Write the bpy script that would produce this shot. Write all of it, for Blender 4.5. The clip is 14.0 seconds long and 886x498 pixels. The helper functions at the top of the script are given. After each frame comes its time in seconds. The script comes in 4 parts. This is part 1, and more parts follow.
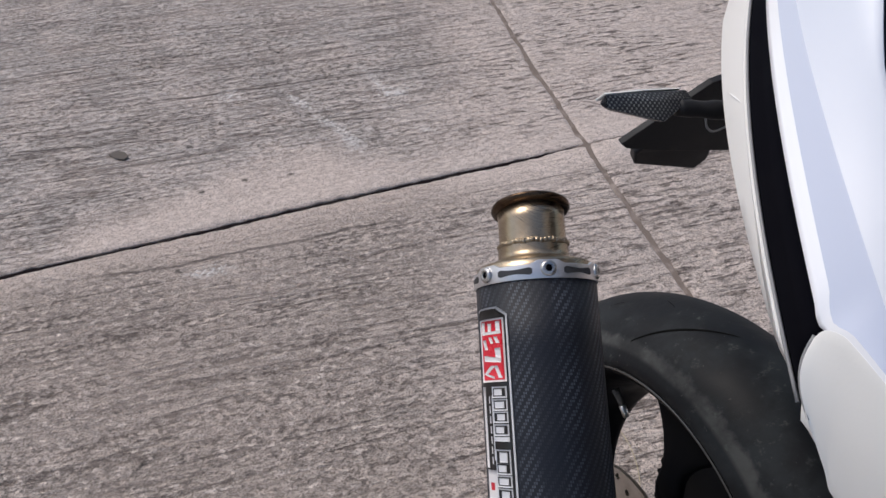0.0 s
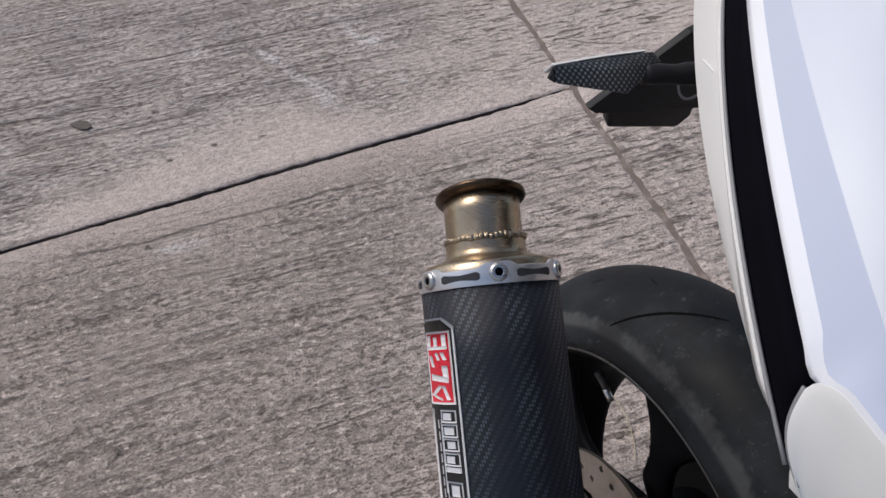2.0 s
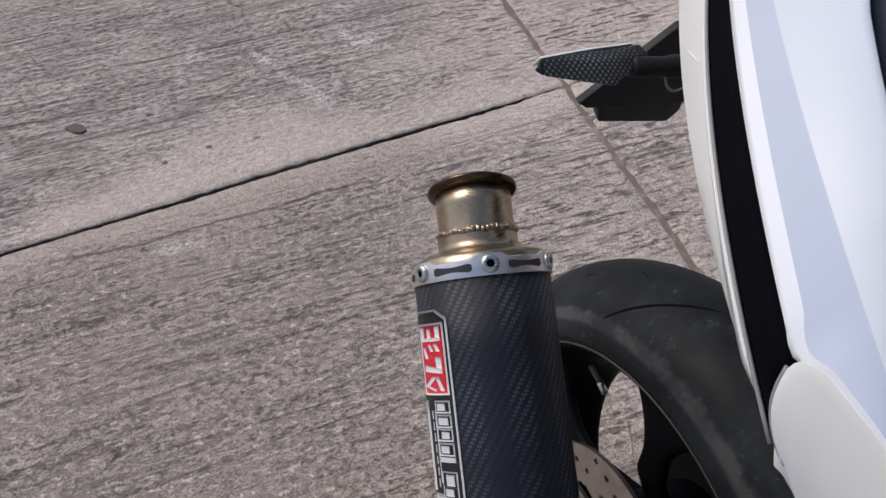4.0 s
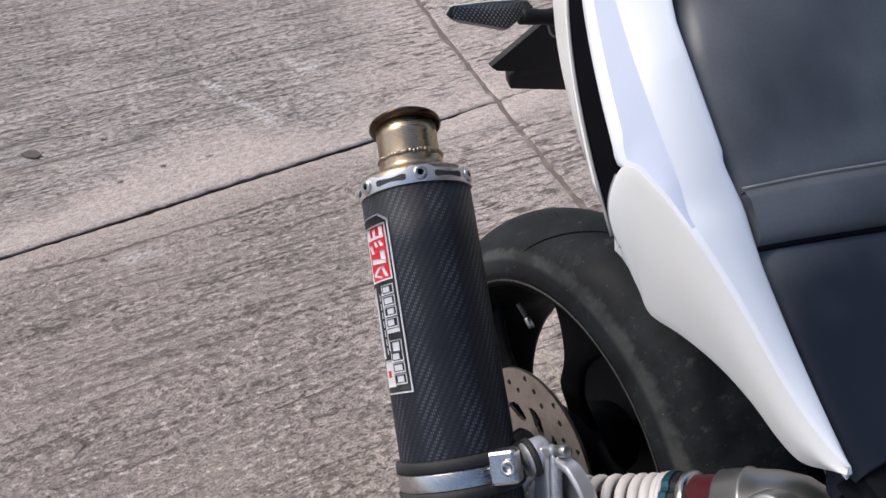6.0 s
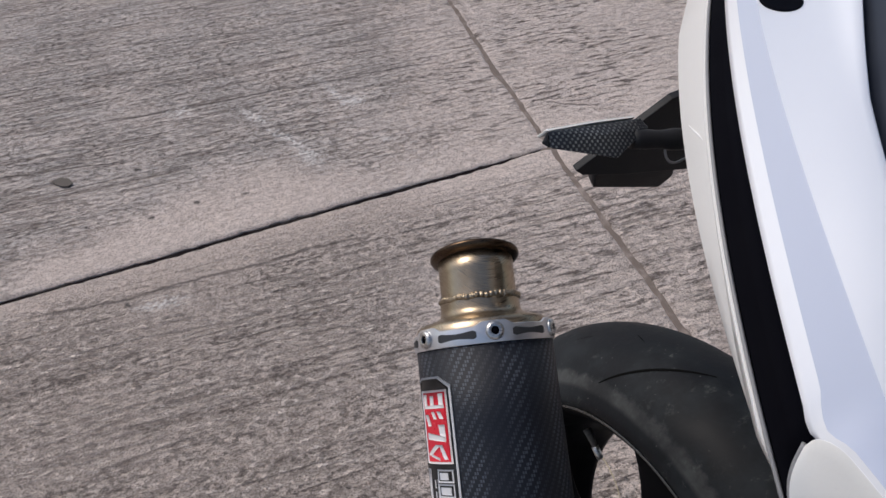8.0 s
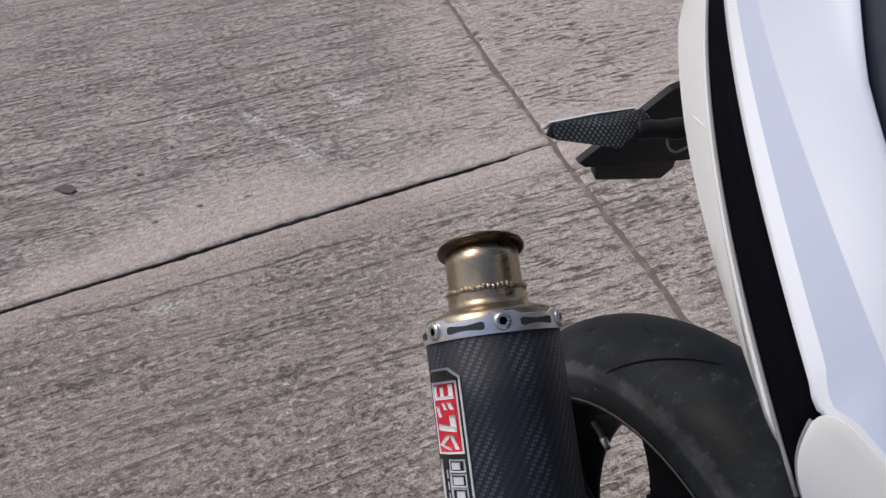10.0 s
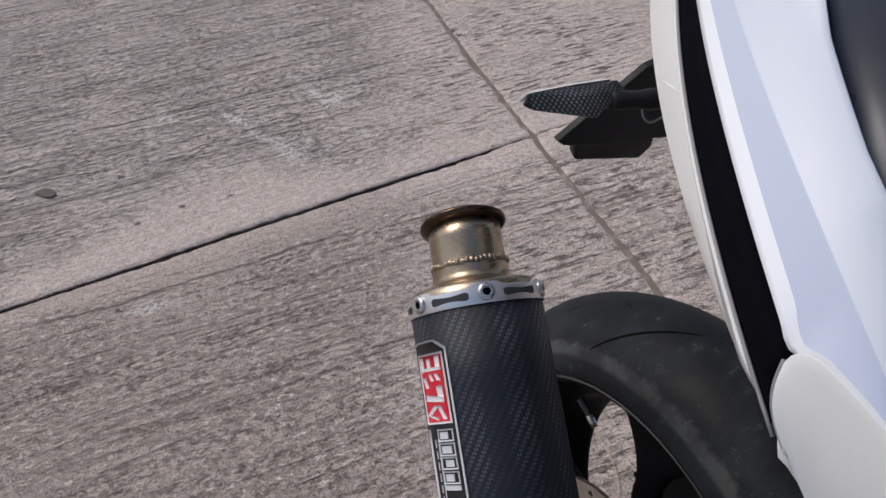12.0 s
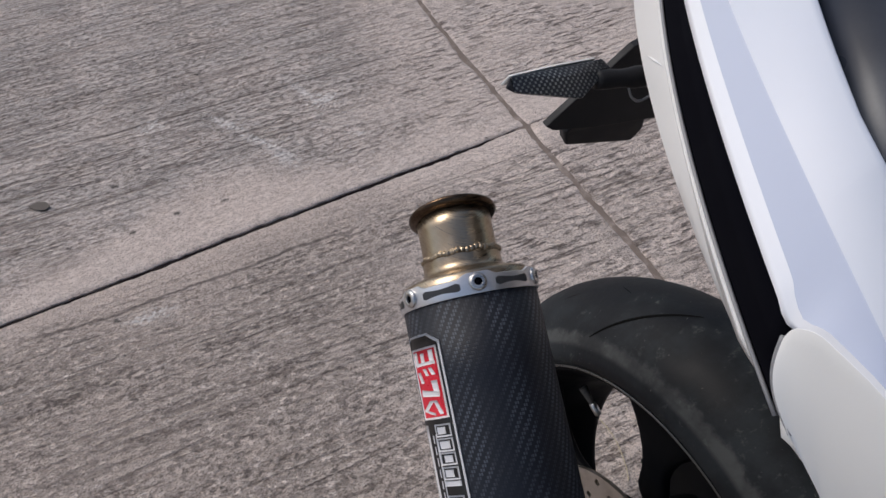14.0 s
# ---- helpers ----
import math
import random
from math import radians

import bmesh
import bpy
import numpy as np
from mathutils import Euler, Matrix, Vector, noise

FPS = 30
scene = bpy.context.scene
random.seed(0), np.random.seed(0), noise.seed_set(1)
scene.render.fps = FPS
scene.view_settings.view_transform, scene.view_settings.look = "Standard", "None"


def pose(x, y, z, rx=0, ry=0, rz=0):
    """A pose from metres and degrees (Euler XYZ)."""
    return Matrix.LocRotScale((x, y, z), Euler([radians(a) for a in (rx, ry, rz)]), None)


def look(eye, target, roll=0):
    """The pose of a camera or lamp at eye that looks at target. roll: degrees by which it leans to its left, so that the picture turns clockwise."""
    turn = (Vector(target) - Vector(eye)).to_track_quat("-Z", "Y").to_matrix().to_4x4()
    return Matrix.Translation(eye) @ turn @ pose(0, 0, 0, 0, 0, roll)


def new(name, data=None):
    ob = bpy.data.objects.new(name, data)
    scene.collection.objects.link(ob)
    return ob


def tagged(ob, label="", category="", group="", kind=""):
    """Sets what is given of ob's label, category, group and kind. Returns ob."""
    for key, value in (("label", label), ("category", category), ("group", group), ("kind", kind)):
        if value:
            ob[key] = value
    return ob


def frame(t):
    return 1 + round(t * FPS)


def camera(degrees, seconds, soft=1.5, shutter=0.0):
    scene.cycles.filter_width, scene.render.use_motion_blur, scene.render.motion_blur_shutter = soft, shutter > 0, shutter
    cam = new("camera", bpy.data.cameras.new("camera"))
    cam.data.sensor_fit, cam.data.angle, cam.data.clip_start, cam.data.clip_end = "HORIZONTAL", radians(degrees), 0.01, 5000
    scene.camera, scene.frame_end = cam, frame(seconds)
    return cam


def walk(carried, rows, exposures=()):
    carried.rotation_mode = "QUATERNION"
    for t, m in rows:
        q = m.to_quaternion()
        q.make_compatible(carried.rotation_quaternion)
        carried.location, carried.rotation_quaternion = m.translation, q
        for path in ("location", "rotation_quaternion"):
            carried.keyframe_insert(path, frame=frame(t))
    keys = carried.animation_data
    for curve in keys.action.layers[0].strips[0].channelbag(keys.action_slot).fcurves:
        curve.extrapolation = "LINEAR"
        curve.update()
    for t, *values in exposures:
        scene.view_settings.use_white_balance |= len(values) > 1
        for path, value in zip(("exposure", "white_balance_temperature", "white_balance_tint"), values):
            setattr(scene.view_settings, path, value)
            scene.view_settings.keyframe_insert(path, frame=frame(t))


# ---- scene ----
cam = camera(62.9, 14.0, soft=1.5)
PATH = [
    (0, (0.043, -0.017, 1.141), (-0.004, 1.451, -0.217), -2.3),
    (0.2, (0.058, 0.014, 1.143), (0.04, 1.455, -0.244), -5.3),
    (0.5, (0.064, 0.047, 1.126), (0.021, 1.485, -0.264), -7.5),
    (1, (0.081, 0.066, 1.113), (0.028, 1.444, -0.336), -6.0),
    (1.5, (0.09, 0.069, 1.114), (0.04, 1.423, -0.358), -5.9),
    (2, (0.09, 0.071, 1.114), (0.026, 1.423, -0.359), -5.9),
    (4.3, (0.094, 0.058, 1.114), (0.045, 1.413, -0.356), -6.4),
    (4.5, (0.099, 0.034, 1.118), (0.115, 1.389, -0.353), -5.6),
    (4.7, (0.107, 0.008, 1.117), (0.157, 1.376, -0.342), -5.4),
    (5, (0.124, -0.04, 1.109), (0.257, 1.32, -0.35), -6.3),
    (5.5, (0.114, -0.106, 1.122), (0.232, 1.292, -0.303), -3.3),
    (6, (0.092, -0.102, 1.129), (0.188, 1.33, -0.264), -4.3),
    (6.2, (0.083, -0.076, 1.136), (0.212, 1.351, -0.258), -2.6),
    (6.5, (0.076, -0.023, 1.122), (0.19, 1.414, -0.265), -3.8),
    (6.8, (0.073, 0.014, 1.124), (0.155, 1.45, -0.262), -3.1),
    (7, (0.077, 0.033, 1.12), (0.141, 1.468, -0.271), -3.2),
    (7.2, (0.08, 0.045, 1.12), (0.131, 1.488, -0.263), -3.3),
    (7.5, (0.082, 0.06, 1.122), (0.104, 1.511, -0.255), -4.0),
    (8, (0.077, 0.067, 1.123), (0.088, 1.525, -0.246), -3.8),
    (10.3, (0.073, 0.055, 1.124), (0.08, 1.514, -0.244), -5.2),
    (10.5, (0.074, 0.051, 1.124), (0.095, 1.511, -0.242), -4.8),
    (11, (0.077, 0.055, 1.123), (0.109, 1.528, -0.23), -6.0),
    (11.5, (0.076, 0.044, 1.119), (0.128, 1.515, -0.236), -5.5),
    (12, (0.072, 0.04, 1.115), (0.121, 1.498, -0.252), -5.5),
    (12.5, (0.079, 0.043, 1.116), (0.133, 1.498, -0.255), -6.0),
    (13, (0.082, 0.047, 1.116), (0.15, 1.503, -0.253), -5.7),
    (13.5, (0.082, 0.046, 1.116), (0.15, 1.506, -0.249), -6.2),
    (14, (0.08, 0.045, 1.104), (0.124, 1.497, -0.271), -8.3),
]
walk(cam, [(t, look(eye, target, roll)) for t, eye, target, roll in PATH],
     exposures=[(0, -0.17), (1, -0.23), (2, -0.25), (4.4, -0.26), (5, -0.29), (5.5, -0.02), (6, 0.08), (6.5, 0.04), (7, -0.16), (8, -0.3), (10.5, -0.32), (14, -0.35)])

# ---- world and light ----
world = bpy.data.worlds.new("sky")
scene.world = world
world.use_nodes = True
wn = world.node_tree
sky = wn.nodes.new("ShaderNodeTexSky")
sky.sky_type = "NISHITA"
sky.sun_disc = False
sky.sun_elevation, sky.sun_rotation = radians(54), radians(300)
sky.air_density, sky.dust_density, sky.ozone_density = 1.0, 2.5, 1.0
wn.nodes["Background"].inputs["Strength"].default_value = 0.15
wn.links.new(sky.outputs[0], wn.nodes["Background"].inputs["Color"])
sun = new("sun", bpy.data.lights.new("sun", "SUN"))
sun.data.energy, sun.data.angle, sun.data.color = 2.0, radians(25), (1.0, 0.94, 0.87)
sun.matrix_world = look((-4.2, 2.4, 6.6), (0, 0, 0))
scene.view_settings.exposure = 0.0


# ---- materials ----
def material(name, colour, rough=0.5, metal=0.0, **more):
    m = bpy.data.materials.new(name)
    m.use_nodes = True
    b = m.node_tree.nodes["Principled BSDF"]
    b.inputs["Base Color"].default_value = (*colour, 1)
    b.inputs["Roughness"].default_value = rough
    b.inputs["Metallic"].default_value = metal
    for key, value in more.items():
        b.inputs[key.replace("_", " ")].default_value = value
    return m


class Net:
    """Short names for building a node tree."""

    def __init__(self, m):
        self.t = m.node_tree
        self.b = m.node_tree.nodes["Principled BSDF"]

    def node(self, kind, **inputs):
        n = self.t.nodes.new(kind)
        for key, value in inputs.items():
            self.put(n.inputs[key.replace("_", " ")], value)
        return n

    def put(self, socket, value):
        if isinstance(value, bpy.types.NodeSocket):
            self.t.links.new(value, socket)
        else:
            socket.default_value = value

    def coords(self, which="Object"):
        return self.t.nodes.new("ShaderNodeTexCoord").outputs[which]

    def mapped(self, vector, loc=(0, 0, 0), rot=(0, 0, 0), scale=(1, 1, 1)):
        n = self.node("ShaderNodeMapping", Vector=vector, Location=loc, Rotation=[radians(a) for a in rot], Scale=scale)
        return n.outputs[0]

    def noise(self, vector, scale=5.0, detail=4.0, rough=0.6):
        n = self.node("ShaderNodeTexNoise", Vector=vector, Scale=scale, Detail=detail, Roughness=rough)
        return n.outputs["Fac"]

    def span(self, value, a, b, c=0.0, d=1.0):
        n = self.t.nodes.new("ShaderNodeMapRange")
        n.interpolation_type = "SMOOTHSTEP"
        for i, v in enumerate((value, a, b, c, d)):
            self.put(n.inputs[i], v)
        return n.outputs[0]

    def math(self, op, a, b=0.0):
        n = self.t.nodes.new("ShaderNodeMath")
        n.operation = op
        self.put(n.inputs[0], a)
        self.put(n.inputs[1], b)
        return n.outputs[0]

    def mix(self, fac, a, b):
        n = self.t.nodes.new("ShaderNodeMix")
        n.data_type = "RGBA"
        self.put(n.inputs[0], fac)
        for socket, value in ((n.inputs[6], a), (n.inputs[7], b)):
            self.put(socket, (*value, 1) if isinstance(value, tuple) else value)
        return n.outputs[2]

    def bump(self, height, strength=0.3, distance=0.001):
        n = self.node("ShaderNodeBump", Height=height, Strength=strength, Distance=distance)
        self.t.links.new(n.outputs[0], self.b.inputs["Normal"])

    def colour(self, value):
        self.put(self.b.inputs["Base Color"], value)

    def rough(self, value):
        self.put(self.b.inputs["Roughness"], value)


def worn(name, colour, rough, metal=0.0, dust_or_sheen=(0.3, 0.27, 0.24), amount=0.25, grain=60.0, bump=0.1, spread=0.12, **more):
    """A plain finish with dust in patches, uneven gloss and fine relief."""
    m = material(name, colour, rough, metal, **more)
    n = Net(m)
    co = n.coords()
    big = n.noise(co, grain * 0.2, 5)
    fine = n.noise(co, grain * 8, 3)
    fac = n.math("MULTIPLY", n.span(big, 0.45, 0.75), n.span(fine, 0.3, 0.7, 0.4, 1.0))
    n.colour(n.mix(n.math("MULTIPLY", fac, amount), colour, dust_or_sheen))
    n.rough(n.span(big, 0.3, 0.7, max(rough - spread, 0.02), min(rough + spread, 1)))
    n.bump(fine, bump, 0.0004)
    return m


TINING = 14.5


def concrete():
    m = material("broomed_concrete", (0.3, 0.27, 0.25), 0.9, Specular_IOR_Level=0.25)
    n = Net(m)
    co = n.coords()
    along = n.mapped(co, rot=(0, 0, -TINING))
    times, plus = (lambda a, b: n.math("MULTIPLY", a, b)), (lambda a, b: n.math("ADD", a, b))
    grain = n.noise(n.mapped(along, scale=(1, 1.5, 1)), 105, 6, 0.72)
    crumb = n.noise(n.mapped(along, scale=(1, 1.8, 1)), 46, 9, 0.76)
    sand = n.noise(co, 260, 5, 0.8)
    rows = n.noise(n.mapped(along, loc=(2, 5, 0), scale=(1.6, 17, 1)), 1.0, 4, 0.6)
    patch = n.noise(n.mapped(co, loc=(1.7, 0.4, 0)), 2.0, 4, 0.55)
    cluster = n.noise(n.mapped(along, loc=(6, 3, 0), scale=(3.2, 5, 1)), 1.0, 4, 0.6)
    tint = n.noise(n.mapped(co, loc=(3, 7, 0)), 0.9, 3)
    breaks = n.noise(n.mapped(along, scale=(5, 14, 1)), 1.0, 4, 0.6)
    sep = n.node("ShaderNodeSeparateXYZ", Vector=co)

    def lines(long, cross, seed, width, detail=3):
        """Thin wandering lines: the level curves of a noise drawn out along the broom's way."""
        v = n.noise(n.mapped(along, loc=(seed, seed * 1.7, 0), scale=(long, cross, 1)), 1.0, detail, 0.5)
        return n.span(n.math("ABSOLUTE", n.math("SUBTRACT", v, 0.5)), width, width * 0.35)

    # distance beyond the dark joint, where the surface is finer and worn paler
    over = plus(times(n.math("SUBTRACT", sep.outputs[0], 0.392), -0.318), times(n.math("SUBTRACT", sep.outputs[1], 1.628), 0.948))
    upper = n.span(over, -0.01, 0.01)
    lower = n.math("SUBTRACT", 1.0, upper)
    near = n.span(n.math("ABSOLUTE", over), 0.02, 0.16, 0.15, 1.0)
    wide = times(n.math("SUBTRACT", tint, 0.5), 0.8)
    west = n.span(plus(sep.outputs[0], wide), 0.15, -0.3)
    east = n.span(plus(sep.outputs[0], times(wide, 0.6)), -0.12, 0.22)
    beyond = times(n.span(plus(over, times(n.math("SUBTRACT", patch, 0.5), 1.1)), 0.02, 0.3), upper)
    # crumbled paste in rows on the near slabs
    coarse = times(times(times(n.span(patch, 0.34, 0.54, 0.5, 1.0), near), n.span(east, 0, 1, 1.0, 0.5)), plus(times(lower, 0.8), 0.2))
    pits = times(times(n.span(crumb, 0.478, 0.43), n.span(rows, 0.38, 0.58, 0.3, 1.0)), coarse)
    crust = times(times(n.span(crumb, 0.515, 0.56), n.span(rows, 0.62, 0.42, 0.35, 1.0)), coarse)
    furrow = times(times(n.span(rows, 0.43, 0.35), coarse), 0.3)
    pin = times(n.span(grain, 0.43, 0.385), plus(times(coarse, 0.55), 0.22))
    tines = times(n.math("MAXIMUM", lines(0.5, 11, 3.1, 0.02, 2), times(lines(1.2, 24, 8.4, 0.02, 2), 0.6)), n.span(breaks, 0.4, 0.55, 0.1, 1.0))
    tines = times(times(tines, n.span(near, 0.1, 1.0, 0.5, 1.0)), plus(times(lower, 0.75), 0.25))
    # broom strokes on the far slab, longest to the west
    strokes = n.math("MAXIMUM", lines(0.9, 26, 5.5, 0.026, 2), times(lines(2.2, 58, 1.9, 0.032, 3), 0.75))
    brush = times(times(strokes, n.span(breaks, 0.36, 0.52, 0.15, 1.0)), times(beyond, n.span(west, 0, 1, 0.2, 1.0)))
    mottle = times(times(n.span(crumb, 0.465, 0.42), n.span(cluster, 0.36, 0.54, 0.2, 1.0)), times(beyond, n.span(west, 0, 1, 0.3, 1.0)))
    # short deep dashes to the east, on both sides of the sanded joint
    dash = n.noise(n.mapped(along, scale=(13, 72, 1)), 1.0, 6, 0.66)
    flecks = times(times(n.span(dash, 0.455, 0.415), n.span(cluster, 0.4, 0.54, 0.3, 1.0)), times(east, n.span(n.math("ABSOLUTE", over), 0.04, 0.2, 0.15, 1.0)))
    dirt = plus(plus(plus(times(pin, 0.5), times(pits, 0.62)), plus(furrow, times(tines, 0.5))), plus(plus(times(brush, 0.62), times(mottle, 0.38)), times(flecks, 0.8)))
    dirt = n.math("MINIMUM", dirt, 1.0)
    base = n.mix(n.span(tint, 0.35, 0.65), (0.6, 0.495, 0.43), (0.56, 0.47, 0.415))
    base = n.mix(times(upper, 0.5), base, (0.71, 0.6, 0.54))
    base = n.mix(times(east, n.span(upper, 0, 1, 0.75, 0.25)), base, (0.78, 0.66, 0.59))
    grey = times(times(beyond, n.span(west, 0, 1, 0.15, 1.0)), n.span(n.noise(n.mapped(co, loc=(4, 4, 0)), 4.5, 6, 0.65), 0.35, 0.6, 0.35, 1.0))
    base = n.mix(times(grey, 0.75), base, (0.45, 0.41, 0.385))
    base = n.mix(times(n.span(sand, 0.485, 0.435), 0.72), base, (0.2, 0.163, 0.142))
    base = n.mix(times(n.span(patch, 0.55, 0.75), 0.25), base, (0.58, 0.52, 0.48))
    base = n.mix(times(n.span(crumb, 0.5, 0.44), 0.3), base, (0.3, 0.25, 0.22))
    base = n.mix(times(times(upper, n.span(crumb, 0.53, 0.58)), 0.35), base, (0.82, 0.73, 0.67))
    base = n.mix(times(dirt, 0.95), base, (0.145, 0.115, 0.1))
    base = n.mix(times(times(crust, n.span(sand, 0.42, 0.52)), 0.75), base, (0.8, 0.69, 0.62))
    grit = n.noise(n.mapped(co, loc=(5, 2, 0)), 380, 2, 0.5)
    base = n.mix(n.span(grit, 0.66, 0.72, 0.0, 0.65), base, (0.76, 0.7, 0.65))
    base = n.mix(n.span(n.noise(n.mapped(co, loc=(9, 1, 0)), 80, 3, 0.6), 0.7, 0.735, 0.0, 0.75), base, (0.09, 0.075, 0.068))
    speckle = n.span(n.noise(n.mapped(co, loc=(1, 8, 0)), 120, 6, 0.75), 0.44, 0.56, 0.15, 1.0)
    # hairline cracks and scored lines: from, to, half width, strength
    bend = n.math("SUBTRACT", n.noise(co, 7, 4, 0.6), 0.5)
    for x0, y0, x1, y1, w, deep in ((-1.24, 1.64, -0.71, 1.71, 0.005, 0.85), (-0.8, 1.13, -0.06, 1.34, 0.006, 0.7), (0.37, 1.86, 0.6, 1.80, 0.005, 0.7), (-0.9, 1.9, 0.1, 2.12, 0.006, 0.75), (-0.35, 1.77, -0.15, 1.8, 0.004, 0.6)):
        long = math.hypot(x1 - x0, y1 - y0)
        q = n.mapped(n.mapped(co, loc=(-x0, -y0, 0)), rot=(0, 0, -math.degrees(math.atan2(y1 - y0, x1 - x0))))
        qs = n.node("ShaderNodeSeparateXYZ", Vector=q)
        off = n.math("ABSOLUTE", n.math("ADD", qs.outputs[1], n.math("MULTIPLY", bend, 0.05)))
        ends = n.math("MULTIPLY", n.span(qs.outputs[0], 0.0, 0.08), n.span(qs.outputs[0], long, long - 0.08))
        mark = n.math("MULTIPLY", n.math("MULTIPLY", n.span(off, w, w * 0.3), ends), n.span(grain, 0.35, 0.5, 0.5, 1.0))
        base = n.mix(n.math("MULTIPLY", mark, deep), base, (0.11, 0.09, 0.08))
    # pale scuffs and dark spots with places of their own: x, y, length, width, turn, pale or dark
    for x, y, l, w, turn, kind in (
        (-0.43, 1.88, 0.075, 0.014, -42, 1), (-0.26, 1.68, 0.07, 0.022, -58, 1), (-0.53, 1.155, 0.05, 0.02, 10, 1), (-0.335, 1.77, 0.05, 0.016, -38, 1),
        (-0.66, 1.93, 0.04, 0.03, 0, 1), (-0.14, 1.93, 0.045, 0.035, 20, 1), (-0.2, 1.98, 0.08, 0.014, -60, 1), (-0.05, 1.72, 0.03, 0.012, -20, 1), (-0.53, 0.665, 0.03, 0.006, 50, 0),
        (-0.075, 1.655, 0.012, 0.008, 0, 0), (-0.77, 1.43, 0.009, 0.008, 0, 0), (-0.66, 1.72, 0.014, 0.008, 10, 0), (-0.71, 1.66, 0.013, 0.008, 0, 0), (-0.62, 1.45, 0.01, 0.008, 0, 0),
        (-0.52, 1.5, 0.01, 0.007, 0, 0), (-1.1, 1.95, 0.01, 0.008, 0, 0), (-0.55, 2.2, 0.01, 0.008, 0, 0), (-0.4, 1.52, 0.012, 0.006, 0, 0), (-0.6, 1.16, 0.011, 0.008, 0, 0), (-0.46, 0.68, 0.012, 0.007, 30, 0),
    ):
        p = n.mapped(n.mapped(n.mapped(co, loc=(-x, -y, 0)), rot=(0, 0, -turn)), scale=(1 / l, 1 / w, 0.0))
        far = n.node("ShaderNodeVectorMath", Vector=p)
        far.operation = "LENGTH"
        edge = n.math("ADD", far.outputs["Value"], n.span(n.noise(co, 85, 5, 0.75), 0.25, 0.75, -1.0, 1.0))
        spot = n.span(edge, 1.2, 0.2, 0.0, 0.85)
        base = n.mix(times(spot, speckle) if kind else spot, base, (0.82, 0.78, 0.75) if kind else (0.07, 0.06, 0.055))
    n.colour(base)
    height = n.math("SUBTRACT", plus(times(sand, 0.4), times(crust, 0.4)), dirt)
    n.bump(height, 1.0, 0.005)
    return m


def carbon(name, cell, gloss=0.35, pale=(0.085, 0.09, 0.1), share=0.5, tall=1.0, bands=0.0, repeat=4):
    """Twill weave: bundles over and under, on the surface's own map in metres; bands: the width of the strips in which it shows."""
    m = material(name, (0.02, 0.021, 0.024), gloss, Specular_IOR_Level=0.3)
    n = Net(m)
    uv = n.coords("UV")
    sep = n.node("ShaderNodeSeparateXYZ", Vector=uv)
    u, v = n.math("DIVIDE", sep.outputs[0], cell), n.math("DIVIDE", sep.outputs[1], cell * tall)
    fu, fv = n.math("FLOOR", u), n.math("FLOOR", v)
    step = n.math("FRACT", n.math("MULTIPLY", n.math("SUBTRACT", fu, fv), 1 / repeat))
    over = n.math("LESS_THAN", step, share)
    ru = n.math("ABSOLUTE", n.math("SUBTRACT", n.math("FRACT", u), 0.5))
    rv = n.math("ABSOLUTE", n.math("SUBTRACT", n.math("FRACT", v), 0.5))
    round_ = n.span(n.math("MAXIMUM", ru, rv), 0.5, 0.2)
    worn_ = n.noise(n.coords(), 22, 5, 0.6)
    lit = n.math("MULTIPLY", n.math("MULTIPLY", over, round_), n.span(worn_, 0.35, 0.6, 0.35, 1.0))
    if bands:
        wave = n.math("COSINE", n.math("MULTIPLY", n.math("ADD", sep.outputs[0], 0.0009), 2 * math.pi / bands))
        lit = n.math("MULTIPLY", lit, n.span(wave, -0.5, 0.6, 0.22, 1.0))
    n.colour(n.mix(lit, (0.012, 0.0138, 0.0195), pale))
    n.rough(n.math("ADD", n.span(worn_, 0.3, 0.7, gloss - 0.06, gloss + 0.1), n.math("MULTIPLY", over, -0.06)))
    n.bump(n.math("MULTIPLY", round_, n.math("ADD", 0.4, over)), 0.25, 0.0004)
    return m


def brushed(name, colour, rough, dark, turn_scale=(1, 1, 60)):
    m = material(name, colour, rough, 1.0)
    n = Net(m)
    co = n.coords()
    lines = n.noise(n.mapped(co, scale=turn_scale), 60, 3)
    stain = n.noise(co, 45, 5)
    n.colour(n.mix(n.math("MULTIPLY", n.span(stain, 0.4, 0.7), 0.6), colour, dark))
    n.rough(n.span(lines, 0.3, 0.7, rough - 0.08, rough + 0.1))
    n.bump(lines, 0.08, 0.0003)
    return m


def vinyl():
    """Black seat cover; the sky's sheen is painted in soft pale patches, most on the rear of the pad."""
    m = material("black_seat_vinyl", (0.013, 0.016, 0.027), 0.4, Specular_IOR_Level=0.28)
    n = Net(m)
    co = n.coords()
    sep = n.node("ShaderNodeSeparateXYZ", Vector=co)
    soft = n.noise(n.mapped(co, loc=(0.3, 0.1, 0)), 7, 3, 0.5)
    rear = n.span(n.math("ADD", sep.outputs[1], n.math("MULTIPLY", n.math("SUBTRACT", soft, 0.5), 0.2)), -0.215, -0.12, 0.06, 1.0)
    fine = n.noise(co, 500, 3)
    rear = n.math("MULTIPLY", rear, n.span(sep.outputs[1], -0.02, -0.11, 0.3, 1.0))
    # reflected-sky sheen laid into the base colour, strongest behind the strap
    dust_or_sheen = n.math("MULTIPLY", rear, n.math("MULTIPLY", n.span(soft, 0.3, 0.7, 0.3, 1.0), n.span(fine, 0.3, 0.7, 0.92, 1.0)))
    n.colour(n.mix(n.math("MULTIPLY", dust_or_sheen, 1.0), (0.004, 0.0062, 0.0145), (0.12, 0.13, 0.148)))
